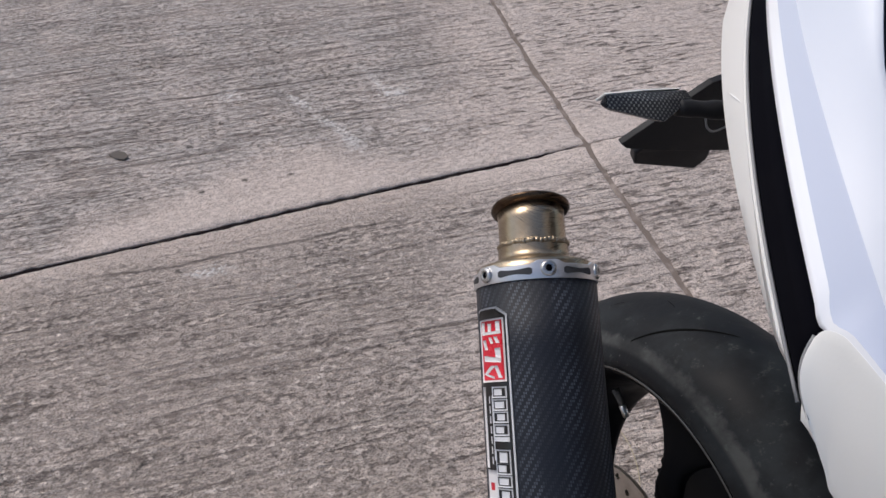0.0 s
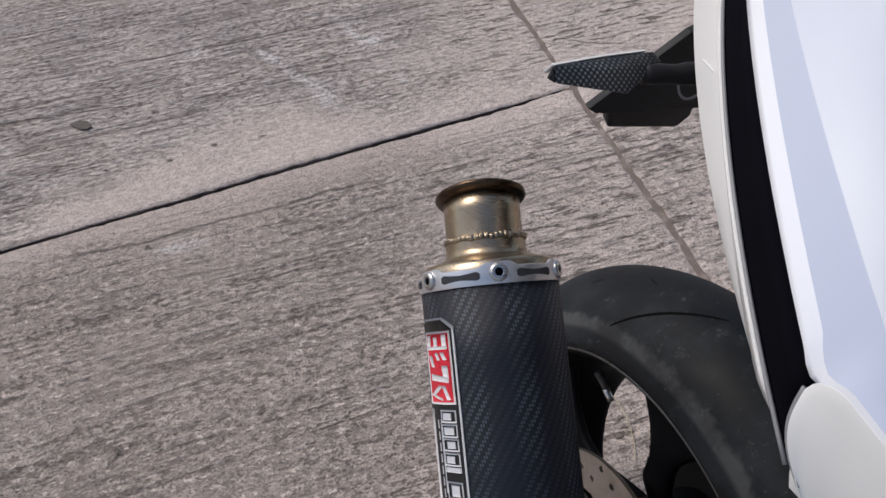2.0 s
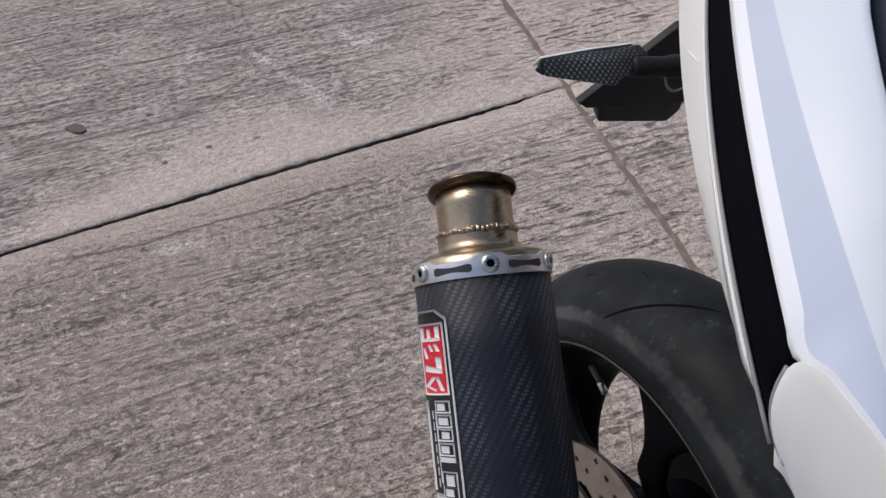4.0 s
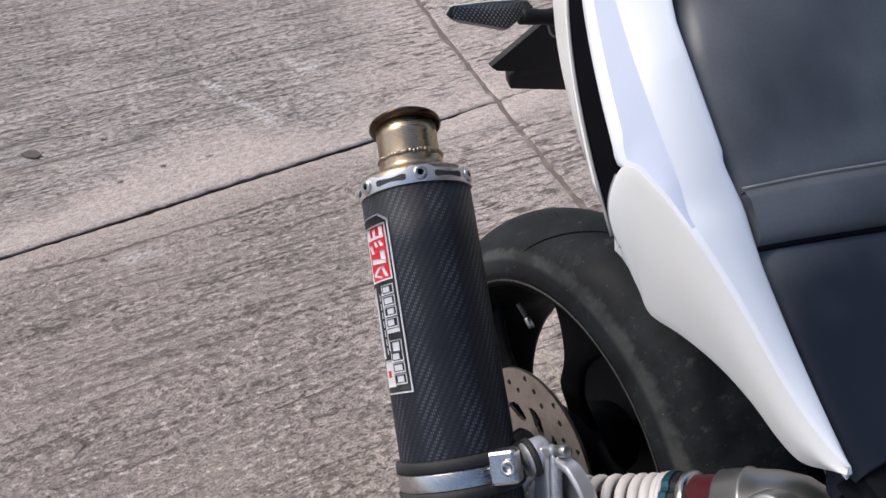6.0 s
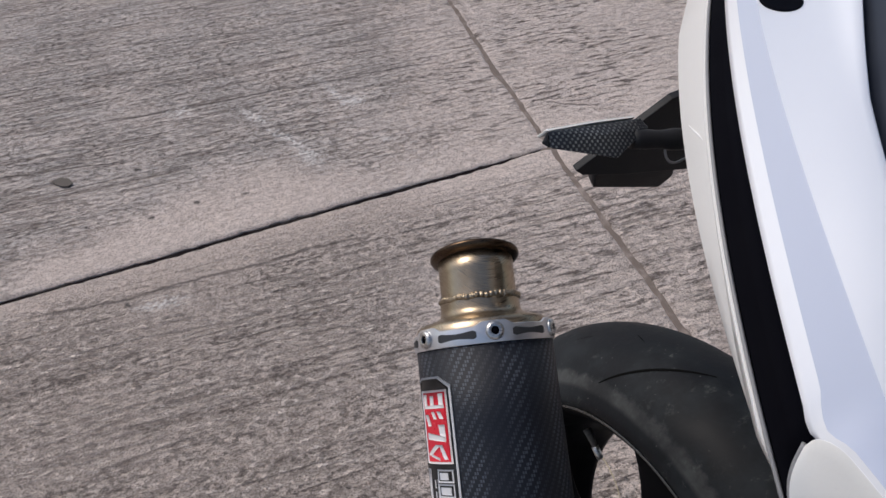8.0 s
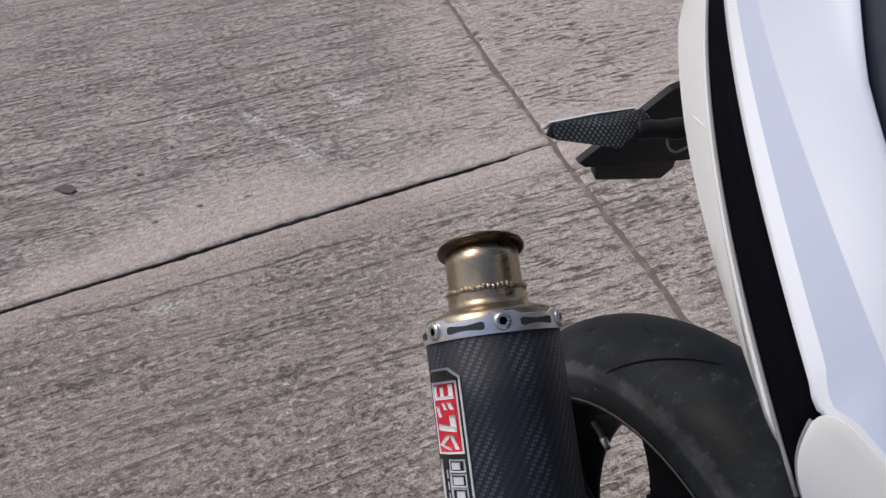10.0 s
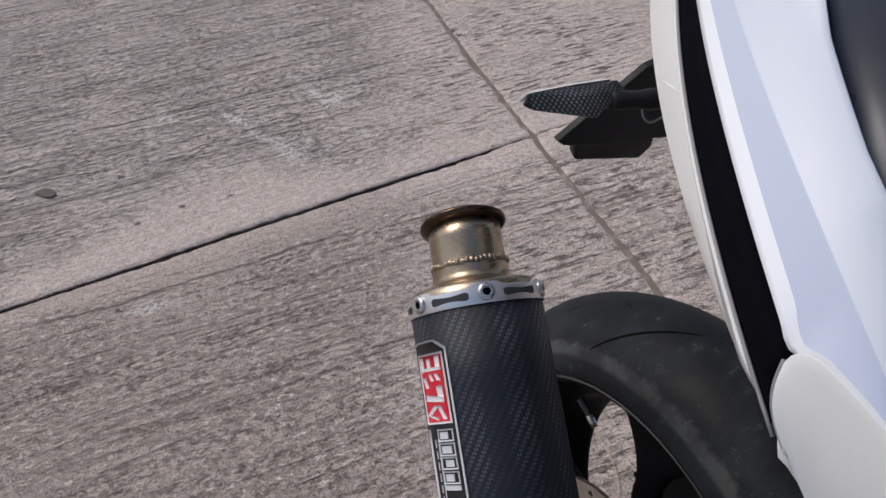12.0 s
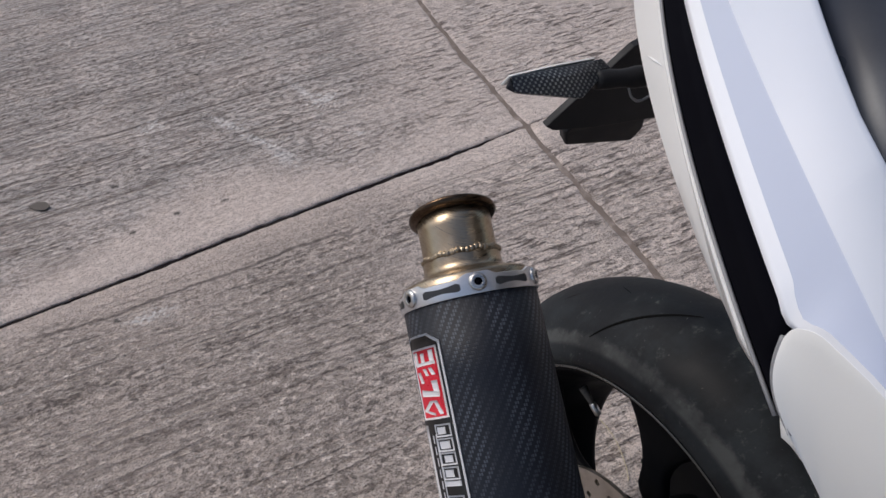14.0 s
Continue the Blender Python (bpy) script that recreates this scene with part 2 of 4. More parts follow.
    n.rough(n.span(soft, 0.3, 0.7, 0.27, 0.42))
    n.bump(fine, 0.04, 0.0003)
    return m


CONCRETE = concrete()
JOINT = worn("joint_filler", (0.014, 0.01, 0.011), 0.95, amount=0.12, grain=80, bump=0.6, Specular_IOR_Level=0.05)
JOINT_PALE = worn("sanded_joint", (0.19, 0.152, 0.13), 0.95, amount=1.0, dust_or_sheen=(0.4, 0.335, 0.295), grain=130, bump=1.0, Specular_IOR_Level=0.1)
WHITE = worn("white_paint", (0.85, 0.865, 0.91), 0.32, amount=0.02, bump=0.0, spread=0.015, Coat_Weight=0.5, Coat_Roughness=0.22)
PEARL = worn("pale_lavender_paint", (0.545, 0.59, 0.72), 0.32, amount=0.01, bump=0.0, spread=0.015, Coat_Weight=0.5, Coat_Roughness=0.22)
MATTE_WHITE = worn("satin_white_plastic", (0.74, 0.74, 0.725), 0.5, amount=0.05, bump=0.15)
LOWER_WHITE = worn("cream_white_paint", (0.76, 0.75, 0.735), 0.4, amount=0.05, bump=0.0, spread=0.02, Coat_Weight=0.4, Coat_Roughness=0.25)
GAP = worn("recess_plastic_and_gap_shade", (0.0025, 0.0026, 0.005), 0.75, amount=0.01, dust_or_sheen=(0.1, 0.1, 0.11), Specular_IOR_Level=0.05)
SEAM = material("grey_edge_seal", (0.25, 0.25, 0.26), 0.5)
BLACK_PLASTIC = worn("black_plastic", (0.009, 0.0095, 0.012), 0.55, amount=0.05, grain=70, bump=0.3, Specular_IOR_Level=0.35)
VINYL = vinyl()
PIPING_GLINT = worn("pale_piping_glint", (0.17, 0.177, 0.19), 0.45, amount=0.1, grain=90)
RIM_BLACK = worn("black_rim_paint", (0.0035, 0.0038, 0.005), 0.5, amount=0.01, grain=60, Specular_IOR_Level=0.05)
MATT_BLACK = worn("matt_black_plastic", (0.0035, 0.004, 0.006), 0.7, amount=0.02, dust_or_sheen=(0.05, 0.05, 0.05), Specular_IOR_Level=0.12)
RIM_EDGE = worn("scuffed_rim_edge", (0.12, 0.12, 0.12), 0.35, 0.8, amount=0.3)
CARBON = carbon("carbon_weave", 0.00165, 0.5, (0.072, 0.082, 0.103), 0.3, 1.5, 0.03456)
CARBON_CHECK = carbon("carbon_look_print", 0.0022, 0.38, (0.24, 0.25, 0.24), 0.5, repeat=2)
GOLD = brushed("straw_titanium", (0.42, 0.34, 0.245), 0.32, (0.26, 0.195, 0.13))
GOLD_DARK = brushed("heat_brown_titanium", (0.1, 0.066, 0.042), 0.3, (0.05, 0.03, 0.025))
RING_ALLOY = brushed("satin_aluminium", (0.8, 0.79, 0.8), 0.45, (0.62, 0.6, 0.6))
SLOT_SHADE = worn("slot_shadow_dark", (0.022, 0.023, 0.026), 0.6, amount=0.15)
STRAW = worn("dry_straw", (0.55, 0.46, 0.3), 0.7, amount=0.2)
STEEL = brushed("brushed_steel", (0.62, 0.61, 0.6), 0.3, (0.4, 0.38, 0.36))
ALLOY = worn("satin_alloy", (0.37, 0.37, 0.365), 0.36, 0.9, amount=0.35, dust_or_sheen=(0.2, 0.18, 0.16), grain=60)
BRIGHT_ALLOY = worn("pale_bead_blasted_alloy", (0.66, 0.66, 0.7), 0.4, 0.7, amount=0.15, grain=60)
DISC_STEEL = brushed("worn_disc_steel", (0.5, 0.46, 0.42), 0.38, (0.33, 0.29, 0.25))
SPRING_WHITE = worn("dirty_white_spring_enamel", (0.7, 0.66, 0.64), 0.4, amount=0.45, dust_or_sheen=(0.35, 0.3, 0.28), grain=90)
RED = worn("faded_red_enamel", (0.17, 0.035, 0.048), 0.45, amount=0.35)
TEAL = worn("blue_green_collar", (0.012, 0.07, 0.1), 0.35, 0.4, amount=0.5, dust_or_sheen=(0.02, 0.02, 0.02))
RUBBER = worn("black_rubber", (0.016, 0.016, 0.017), 0.65, amount=0.2)
BADGE_BLACK = material("badge_black", (0.012, 0.012, 0.013), 0.3)
BADGE_RED = worn("badge_red", (0.62, 0.02, 0.04), 0.35, amount=0.04)
BADGE_WHITE = worn("badge_white", (0.72, 0.7, 0.7), 0.35, amount=0.1)
BADGE_SILVER = worn("badge_silver", (0.66, 0.66, 0.68), 0.35, 0.1, amount=0.05)
CHROME = material("clear_lens_plastic", (0.72, 0.72, 0.7), 0.15, 0.0)
SCRATCH = material("bare_white_primer", (0.95, 0.95, 0.95), 0.3)
LEAF = worn("dry_leaf", (0.1, 0.083, 0.07), 0.85, amount=0.25, grain=60)


def tyre_rubber():
    m = material("dusty_tyre_rubber", (0.02, 0.02, 0.021), 0.7, Specular_IOR_Level=0.22)
    n = Net(m)
    co = n.coords()
    sep = n.node("ShaderNodeSeparateXYZ", Vector=co)
    side = n.math("ABSOLUTE", sep.outputs[0])
    cloud = n.noise(co, 14, 5, 0.65)
    fine = n.noise(co, 220, 3, 0.7)
    # a scrubbed grey band at the shoulder of the tread
    ragged = n.math("ADD", side, n.math("MULTIPLY", n.math("SUBTRACT", n.noise(co, 70, 5, 0.7), 0.5), 0.012))
    band = n.math("MULTIPLY", n.span(ragged, 0.0675, 0.072), n.span(side, 0.0768, 0.0745))
    scrub = n.math("MULTIPLY", band, n.span(cloud, 0.35, 0.6, 0.25, 1.0))
    dusty = n.math("MULTIPLY", n.span(cloud, 0.38, 0.68), 0.7)
    base = n.mix(dusty, (0.0048, 0.0057, 0.008), (0.028, 0.033, 0.037))
    scuff = n.math("MULTIPLY", n.span(n.noise(n.mapped(co, scale=(1, 1.6, 1.6)), 48, 6, 0.75), 0.56, 0.7), n.span(cloud, 0.4, 0.56))
    base = n.mix(n.math("MULTIPLY", scuff, 0.8), base, (0.07, 0.078, 0.074))
    base = n.mix(n.span(n.noise(co, 300, 2), 0.73, 0.78), base, (0.16, 0.16, 0.15))
    base = n.mix(n.math("MULTIPLY", scrub, 0.7), base, (0.08, 0.083, 0.082))
    n.colour(base)
    n.rough(n.span(cloud, 0.3, 0.7, 0.55, 0.8))
    n.bump(fine, 0.35, 0.0006)
    return m


TYRE = tyre_rubber()
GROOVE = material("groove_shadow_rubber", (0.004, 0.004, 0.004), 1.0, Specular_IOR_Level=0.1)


# ---- building helpers ----
def mesh_of(name, verts, faces, smooth=True):
    me = bpy.data.meshes.new(name)
    me.from_pydata([tuple(v) for v in verts], [], faces)
    me.update()
    if smooth:
        me.polygons.foreach_set("use_smooth", [True] * len(me.polygons))
    return me


def part(name, data, mat, parent, label="", mats=()):
    """Link a bmesh or a mesh as one object under a thing or a part."""
    if isinstance(data, bmesh.types.BMesh):
        me = bpy.data.meshes.new(name)
        bmesh.ops.recalc_face_normals(data, faces=data.faces)
        data.to_mesh(me)
        data.free()
        data = me
    data.materials.append(mat)
    for more in mats:
        data.materials.append(more)
    ob = new(name, data)
    ob.parent = parent
    return tagged(ob, label) if label else ob


def bevelled(ob, width, segments=2, angle=35):
    mod = ob.modifiers.new("bevel", "BEVEL")
    mod.width, mod.segments, mod.limit_method, mod.angle_limit = width, segments, "ANGLE", radians(angle)
    return ob


def thick(ob, depth, offset=-1.0):
    mod = ob.modifiers.new("wall", "SOLIDIFY")
    mod.thickness, mod.offset, mod.use_even_offset = depth, offset, False
    return ob


def sheet(rows, close=False):
    """Vertices and quads of a grid of points; close joins the last column to the first."""
    n, k = len(rows), len(rows[0])
    verts = [p for r in rows for p in r]
    faces = []
    for i in range(n - 1):
        for j in range(k if close else k - 1):
            a, b = i * k + j, i * k + (j + 1) % k
            faces.append((a, b, b + k, a + k))
    return verts, faces


def turned(profile, centre, axis, up, steps=64, arc=None, uv=False, name="turned", smooth=True):
    """A profile of (along, radius) turned round an axis. arc: start and end angle in degrees."""
    axis = Vector(axis).normalized()
    e1 = (Vector(up) - axis * axis.dot(Vector(up))).normalized()
    e2 = axis.cross(e1)
    a0, a1 = arc or (0, 360)
    count = steps + 1 if (arc or uv) else steps
    angles = [radians(a0 + (a1 - a0) * i / steps) for i in range(count)]
    rows = [[Vector(centre) + axis * s + (e1 * math.cos(a) + e2 * math.sin(a)) * r for a in angles] for s, r in profile]
    verts, faces = sheet(rows, close=not (arc or uv))
    me = mesh_of(name, verts, faces, smooth)
    if uv:
        layer = me.uv_layers.new(name="map")
        r0 = max(r for _, r in profile)
        spots = [(a * r0, s) for s, _ in profile for a in angles]
        for loop in me.loops:
            layer.data[loop.index].uv = spots[loop.vertex_index]
    return me


def tube(path, radius, sides=10, closed=False, name="tube"):
    """A round bar along a list of points; radius is a number or one for each point."""
    pts = [Vector(p) for p in path]
    n = len(pts)
    rows, last = [], None
    for i, p in enumerate(pts):
        t = (pts[(i + 1) % n] - pts[i - 1]) if closed else (pts[min(i + 1, n - 1)] - pts[max(i - 1, 0)])
        t.normalize()
        if last is None:
            last = t.orthogonal().normalized()
        last = (last - t * t.dot(last)).normalized()
        side = t.cross(last)
        r = radius[i] if isinstance(radius, (list, tuple)) else radius
        rows.append([p + (last * math.cos(2 * math.pi * j / sides) + side * math.sin(2 * math.pi * j / sides)) * r for j in range(sides)])
    verts, faces = sheet(rows, close=True)
    k = sides
    if closed:
        faces += [((n - 1) * k + j, (n - 1) * k + (j + 1) % k, (j + 1) % k, j) for j in range(k)]
    else:
        faces += [tuple(range(k))[::-1], tuple((n - 1) * k + j for j in range(k))]
    return mesh_of(name, verts, faces)


def prism(outline, offset, name="prism", smooth=False):
    """A solid with the outline's points as one end and those shifted by offset as the other."""
    a = [Vector(p) for p in outline]
    b = [p + Vector(offset) for p in a]
    n = len(a)
    faces = [tuple(range(n))[::-1], tuple(range(n, 2 * n))] + [(i, (i + 1) % n, n + (i + 1) % n, n + i) for i in range(n)]
    return mesh_of(name, a + b, faces, smooth)


def spline(points, per=6):
    """A smooth line through points of any size."""
    p = [np.array(q, float) for q in points]
    p = [2 * p[0] - p[1]] + p + [2 * p[-1] - p[-2]]
    out = []
    for i in range(1, len(p) - 2):
        for k in range(per):
            t = k / per
            out.append(0.5 * (2 * p[i] + (p[i + 1] - p[i - 1]) * t + (2 * p[i - 1] - 5 * p[i] + 4 * p[i + 1] - p[i + 2]) * t * t
                              + (3 * p[i] - p[i - 1] - 3 * p[i + 1] + p[i + 2]) * t ** 3))
    out.append(p[-2])
    return out


# ---- the ground: four concrete slabs that meet in a cross of joints ----
def value_noise(x, y, seed):
    rng = np.random.RandomState(seed)
    grid = rng.rand(256, 256)
    xi, yi = np.floor(x).astype(int), np.floor(y).astype(int)
    fx, fy = x - xi, y - yi
    fx, fy = fx * fx * (3 - 2 * fx), fy * fy * (3 - 2 * fy)
    g = lambda a, b: grid[a % 256, b % 256]
    return (g(xi, yi) * (1 - fx) + g(xi + 1, yi) * fx) * (1 - fy) + (g(xi, yi + 1) * (1 - fx) + g(xi + 1, yi + 1) * fx) * fy


CROSS = np.array((0.392, 1.628))
E1 = np.array((0.948, 0.318))
E2 = np.array((-0.229, 0.973))
DARK_GAP, PALE_GAP = 0.0062, 0.0055


def slab(sign_u, sign_v, label):
    far = 3.4
    us = np.concatenate([np.arange(0, 2.3 if sign_u < 0 else 1.5, 0.009), np.geomspace(2.35 if sign_u < 0 else 1.55, far, 24)])
    vs = np.concatenate([np.arange(0, 1.7, 0.006), np.geomspace(1.75, far, 24)])
    u, v = np.meshgrid(us, vs, indexing="ij")
    U, V = sign_u * u, sign_v * v
    # ragged edges along the joints
    fade_v, fade_u = np.exp(-v / 0.02), np.exp(-u / 0.03)
    wander = (value_noise(U * 1.7, U * 0 + 3, 5) - 0.5) * 0.006 + (value_noise(U * 14, U * 0 + 9, 6) - 0.5) * 0.003
    chip = (value_noise(U * 60, V * 0 + sign_v, 11) ** 3) * 0.006
    gap = np.where(U > 0, 0.001, DARK_GAP * np.clip(-U / 0.25, 0.35, 1))
    V = V + (sign_v * (gap + chip) + wander) * fade_v
    wander_u = (value_noise(V * 2.1, V * 0 + 5, 7) - 0.5) * 0.016 + (value_noise(V * 12, V * 0 + 2, 8) - 0.5) * 0.007
    U = U + (sign_u * (PALE_GAP + value_noise(V * 40, V * 0 + sign_u, 12) ** 2 * 0.006) + wander_u) * fade_u
    x = CROSS[0] + U * E1[0] + V * E2[0]
    y = CROSS[1] + U * E1[1] + V * E2[1]
    a = radians(TINING)
    c, d = x * math.cos(a) + y * math.sin(a), -x * math.sin(a) + y * math.cos(a)
    rough = np.clip(value_noise(x * 2.3 + 9, y * 2.3, 21) * 2 - 0.4, 0.15, 1)
    smooth_edge = np.clip(v / 0.12, 0.2, 1) if sign_v < 0 else np.clip(v / 0.2, 0.3, 1)
    groove = np.clip(0.45 - value_noise(c * 3, d * 34, 31), 0, 1) * 3 + np.clip(0.4 - value_noise(c * 9, d * 75, 32), 0, 1) * 2
    z = -0.0007 * groove * rough * smooth_edge + (value_noise(x * 4, y * 4, 41) - 0.5) * 0.004
    z = z - 0.002 - 0.005 * np.exp(-v / 0.004) * np.where(U > 0, 0.5, 1) - 0.003 * np.exp(-u / 0.007)
    edge = np.clip((np.maximum(u, v) - 2.3) / 1.1, 0, 1)
    z = z * (1 - edge) - 0.0128 * edge * edge * (3 - 2 * edge)
    nu, nv = x.shape
    top = np.stack([x, y, z], -1).reshape(-1, 3)
    i = np.arange((nu - 1) * nv).reshape(nu - 1, nv)[:, :-1].ravel()
    quads = np.stack([i, i + nv, i + nv + 1, i + 1], -1)
    if sign_u * sign_v < 0:
        quads = quads[:, ::-1]
    # skirts down the slab's edges
    rim = np.concatenate([np.arange(nv) , np.arange(1, nu) * nv + nv - 1, (nu - 1) * nv + np.arange(nv - 1)[::-1], np.arange(nu - 1)[::-1] * nv])
    low = top[rim] - (0, 0, 0.05)
    n0, m = len(top), len(rim)
    j = np.arange(m - 1)
    skirt = np.stack([n0 + j, n0 + j + 1, n0 + m + j + 1, n0 + m + j], -1)
    me = bpy.data.meshes.new("concrete_slab")
    verts = np.concatenate([top, top[rim], low])
    faces = np.concatenate([quads, skirt])
    me.vertices.add(len(verts))
    me.vertices.foreach_set("co", verts.ravel())
    me.loops.add(faces.size)
    me.loops.foreach_set("vertex_index", faces.ravel())
    me.polygons.add(len(faces))
    me.polygons.foreach_set("loop_start", np.arange(len(faces)) * 4)
    me.update(calc_edges=True)
    me.validate()
    me.polygons.foreach_set("use_smooth", [True] * len(me.polygons))
    return part("concrete_slab", me, CONCRETE, ground, label)


ground = new("ground", mesh_of("ground", [(-400, -400, -0.013), (400, -400, -0.013), (400, 400, -0.013), (-400, 400, -0.013)], [(0, 1, 2, 3)], False))
ground.data.materials.append(CONCRETE)
tagged(ground, "grey broom-finished concrete yard with worn joints", "ground", kind="structure")
for su, sv, text in ((-1, -1, "coarsely broomed grey concrete slab"), (-1, 1, "worn smooth concrete slab with pale scuffs"),
                     (1, -1, "broomed concrete slab"), (1, 1, "broomed concrete slab")):
    slab(su, sv, text)


def joint(a, b, width, mat, label, z):
    a, b = np.array(a, float), np.array(b, float)
    d = (b - a) / np.linalg.norm(b - a)
    n = np.array((-d[1], d[0]))
    steps = 120
    rows = []
    for i in range(steps + 1):
        p = a + (b - a) * i / steps
        h = value_noise(np.array([i * 0.8]), np.array([2.0]), 51)[0] * 0.002
        rows.append([(p[0] - n[0] * width, p[1] - n[1] * width, z - 0.003), (p[0], p[1], z + h), (p[0] + n[0] * width, p[1] + n[1] * width, z - 0.003)])
    part("joint_filler", mesh_of("joint_filler", *sheet(rows)), mat, ground, label)


joint(CROSS - 3.3 * E1, CROSS - 0.01 * E1, 0.03, JOINT, "dark dirt-filled joint", -0.0095)
joint(CROSS - 3.3 * E2, CROSS + 3.3 * E2, 0.03, JOINT_PALE, "sand-filled joint", -0.0058)
joint(CROSS, CROSS + 3.3 * E1, 0.03, JOINT_PALE, "sand-filled joint", -0.0058)

leaf = new("dry_leaf", prism([(-0.924, 1.625, 0.0), (-0.905, 1.640, 0.0), (-0.88, 1.634, 0.0), (-0.862, 1.610, 0.0), (-0.872, 1.597, 0.0), (-0.9, 1.605, 0.0)], (0, 0, 0.003), "dry_leaf"))
leaf.data.materials.append(LEAF)
bevelled(leaf, 0.0015)
tagged(leaf, "small dry brown leaf lying on concrete", "leaf")

stem = new("grass_stem", tube(spline([(0.318, 0.735, 0.004), (0.331, 0.705, 0.007), (0.340, 0.672, 0.006), (0.343, 0.632, 0.002), (0.339, 0.6, 0.002)], 6), 0.0009, 6, name="grass_stem"))
stem.data.materials.append(STRAW)
tagged(stem, "thin dry straw stem lying on concrete", "grass stem")

# ---- the motorcycle ----
# its own axes: x to its left side, y to its rear, z up in the plane of the leaning wheel
BIKE = Matrix(((0.913, -0.3385, 0.2277, 0.2108), (0.3284, 0.941, 0.0819, 0.3392), (-0.242, 0.0, 0.9703, 0.0024), (0, 0, 0, 1)))
bike = new("motorcycle")
bike.matrix_world = BIKE
tagged(bike, "white sport motorcycle with carbon silencer leaning on concrete", "motorcycle")

# rear wheel
AXLE = (0, 0, 0.3053)
R_TYRE, W_TYRE = 0.3053, 0.0816


def wheel():
    # rim: barrel, lips and well, turned round the axle
    prof = [(-0.074, 0.2295), (-0.0745, 0.2265), (-0.070, 0.2215), (-0.062, 0.218), (-0.05, 0.21), (-0.03, 0.203), (0, 0.197), (0.03, 0.1905),
            (0.05, 0.187), (0.058, 0.1885), (0.066, 0.2), (0.0745, 0.2265), (0.074, 0.2295), (0.066, 0.2295), (0.06, 0.21), (0.05, 0.196), (0.03, 0.197), (0, 0.202), (-0.03, 0.208),
            (-0.06, 0.221), (-0.066, 0.2295), (-0.074, 0.2295)]
    rim = part("rear_wheel", turned(prof, AXLE, (1, 0, 0), (0, 0, 1), 96), RIM_BLACK, bike, "black alloy rear wheel with five spokes")
    part("rim_edge", turned([(-0.0752, 0.2275), (-0.0758, 0.2288), (-0.075, 0.2299)], AXLE, (1, 0, 0), (0, 0, 1), 96), RIM_EDGE, rim, "scuffed bright rim lip")
    # hub
    part("hub", turned([(-0.06, 0.0), (-0.06, 0.04), (-0.055, 0.045), (-0.03, 0.05), (0.03, 0.05), (0.055, 0.045), (0.06, 0.04), (0.06, 0)], AXLE, (1, 0, 0), (0, 0, 1), 40), RIM_BLACK, rim)
    # spokes: broad at the rim and the hub, waisted between
    for k in range(5):
        a = radians(SPOKE_TURN + 72 * k)
        rows = []
        for i in range(15):
            f = i / 14
            r = 0.04 + (0.21 - 0.04) * f
            root = 0.018 * (1 - f) ** 2
            trail = 0.012 + root + 0.05 * max(0, (f - 0.5) / 0.5) ** 1.5
            lead = 0.012 + root + 0.07 * max(0, (f - 0.5) / 0.5) ** 1.5
            deep = 0.0075
            mid = a
            ring = []
            for j in range(14):
                b = 2 * math.pi * j / 14
                cx = deep * abs(math.cos(b)) ** 0.6 * (1 if math.cos(b) > 0 else -1)
                ct = abs(math.sin(b)) ** 0.6 * (lead if math.sin(b) > 0 else -trail)
                turn = mid + ct / r if f > 0.3 else mid + math.atan(ct / r)
                ring.append((cx - 0.029 * min(1, f * 3), r * math.cos(turn), AXLE[2] + r * math.sin(turn)))
            rows.append(ring)
        part("spoke", mesh_of("spoke", *sheet(rows, True)), RIM_BLACK, rim)
    # tyre: round crown, squarer wall; nothing is cut into it, the grooves are laid on below
    prof = []
    for i in range(25):
        b = radians(-80 + 160 * i / 24)
        prof.append((W_TYRE * math.sin(b), R_TYRE - W_TYRE + W_TYRE * math.cos(b)))
    prof = [(-0.066, 0.2285), (-0.0735, 0.2296)] + prof + [(0.0735, 0.2296), (0.066, 0.2285)]
    part("tyre", turned(prof, AXLE, (1, 0, 0), (0, 0, 1), 128), TYRE, rim, "worn dusty black road tyre")
    # tread grooves: slim near-black strips over the crown that paint the grooves' shade
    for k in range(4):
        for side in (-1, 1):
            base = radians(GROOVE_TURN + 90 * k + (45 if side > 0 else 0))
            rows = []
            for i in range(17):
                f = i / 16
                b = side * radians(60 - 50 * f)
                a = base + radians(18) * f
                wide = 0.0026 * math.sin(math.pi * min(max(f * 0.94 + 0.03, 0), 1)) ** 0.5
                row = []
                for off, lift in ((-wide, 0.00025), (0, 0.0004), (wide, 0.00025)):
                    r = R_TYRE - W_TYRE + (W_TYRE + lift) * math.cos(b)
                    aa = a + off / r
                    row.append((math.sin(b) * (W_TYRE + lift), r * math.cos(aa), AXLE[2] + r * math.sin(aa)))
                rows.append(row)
            part("tread_groove_shade", mesh_of("tread_groove_shade", *sheet(rows)), GROOVE, rim)
    # short slits beside each long groove, their shade painted the same way
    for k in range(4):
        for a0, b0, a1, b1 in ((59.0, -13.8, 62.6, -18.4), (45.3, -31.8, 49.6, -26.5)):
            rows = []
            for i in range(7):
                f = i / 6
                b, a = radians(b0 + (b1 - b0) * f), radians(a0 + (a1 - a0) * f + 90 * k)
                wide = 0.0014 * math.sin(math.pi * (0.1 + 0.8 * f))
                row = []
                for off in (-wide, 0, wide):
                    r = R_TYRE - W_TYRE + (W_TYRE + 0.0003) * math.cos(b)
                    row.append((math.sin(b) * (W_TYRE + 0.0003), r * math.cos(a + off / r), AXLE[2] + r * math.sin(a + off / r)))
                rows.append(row)
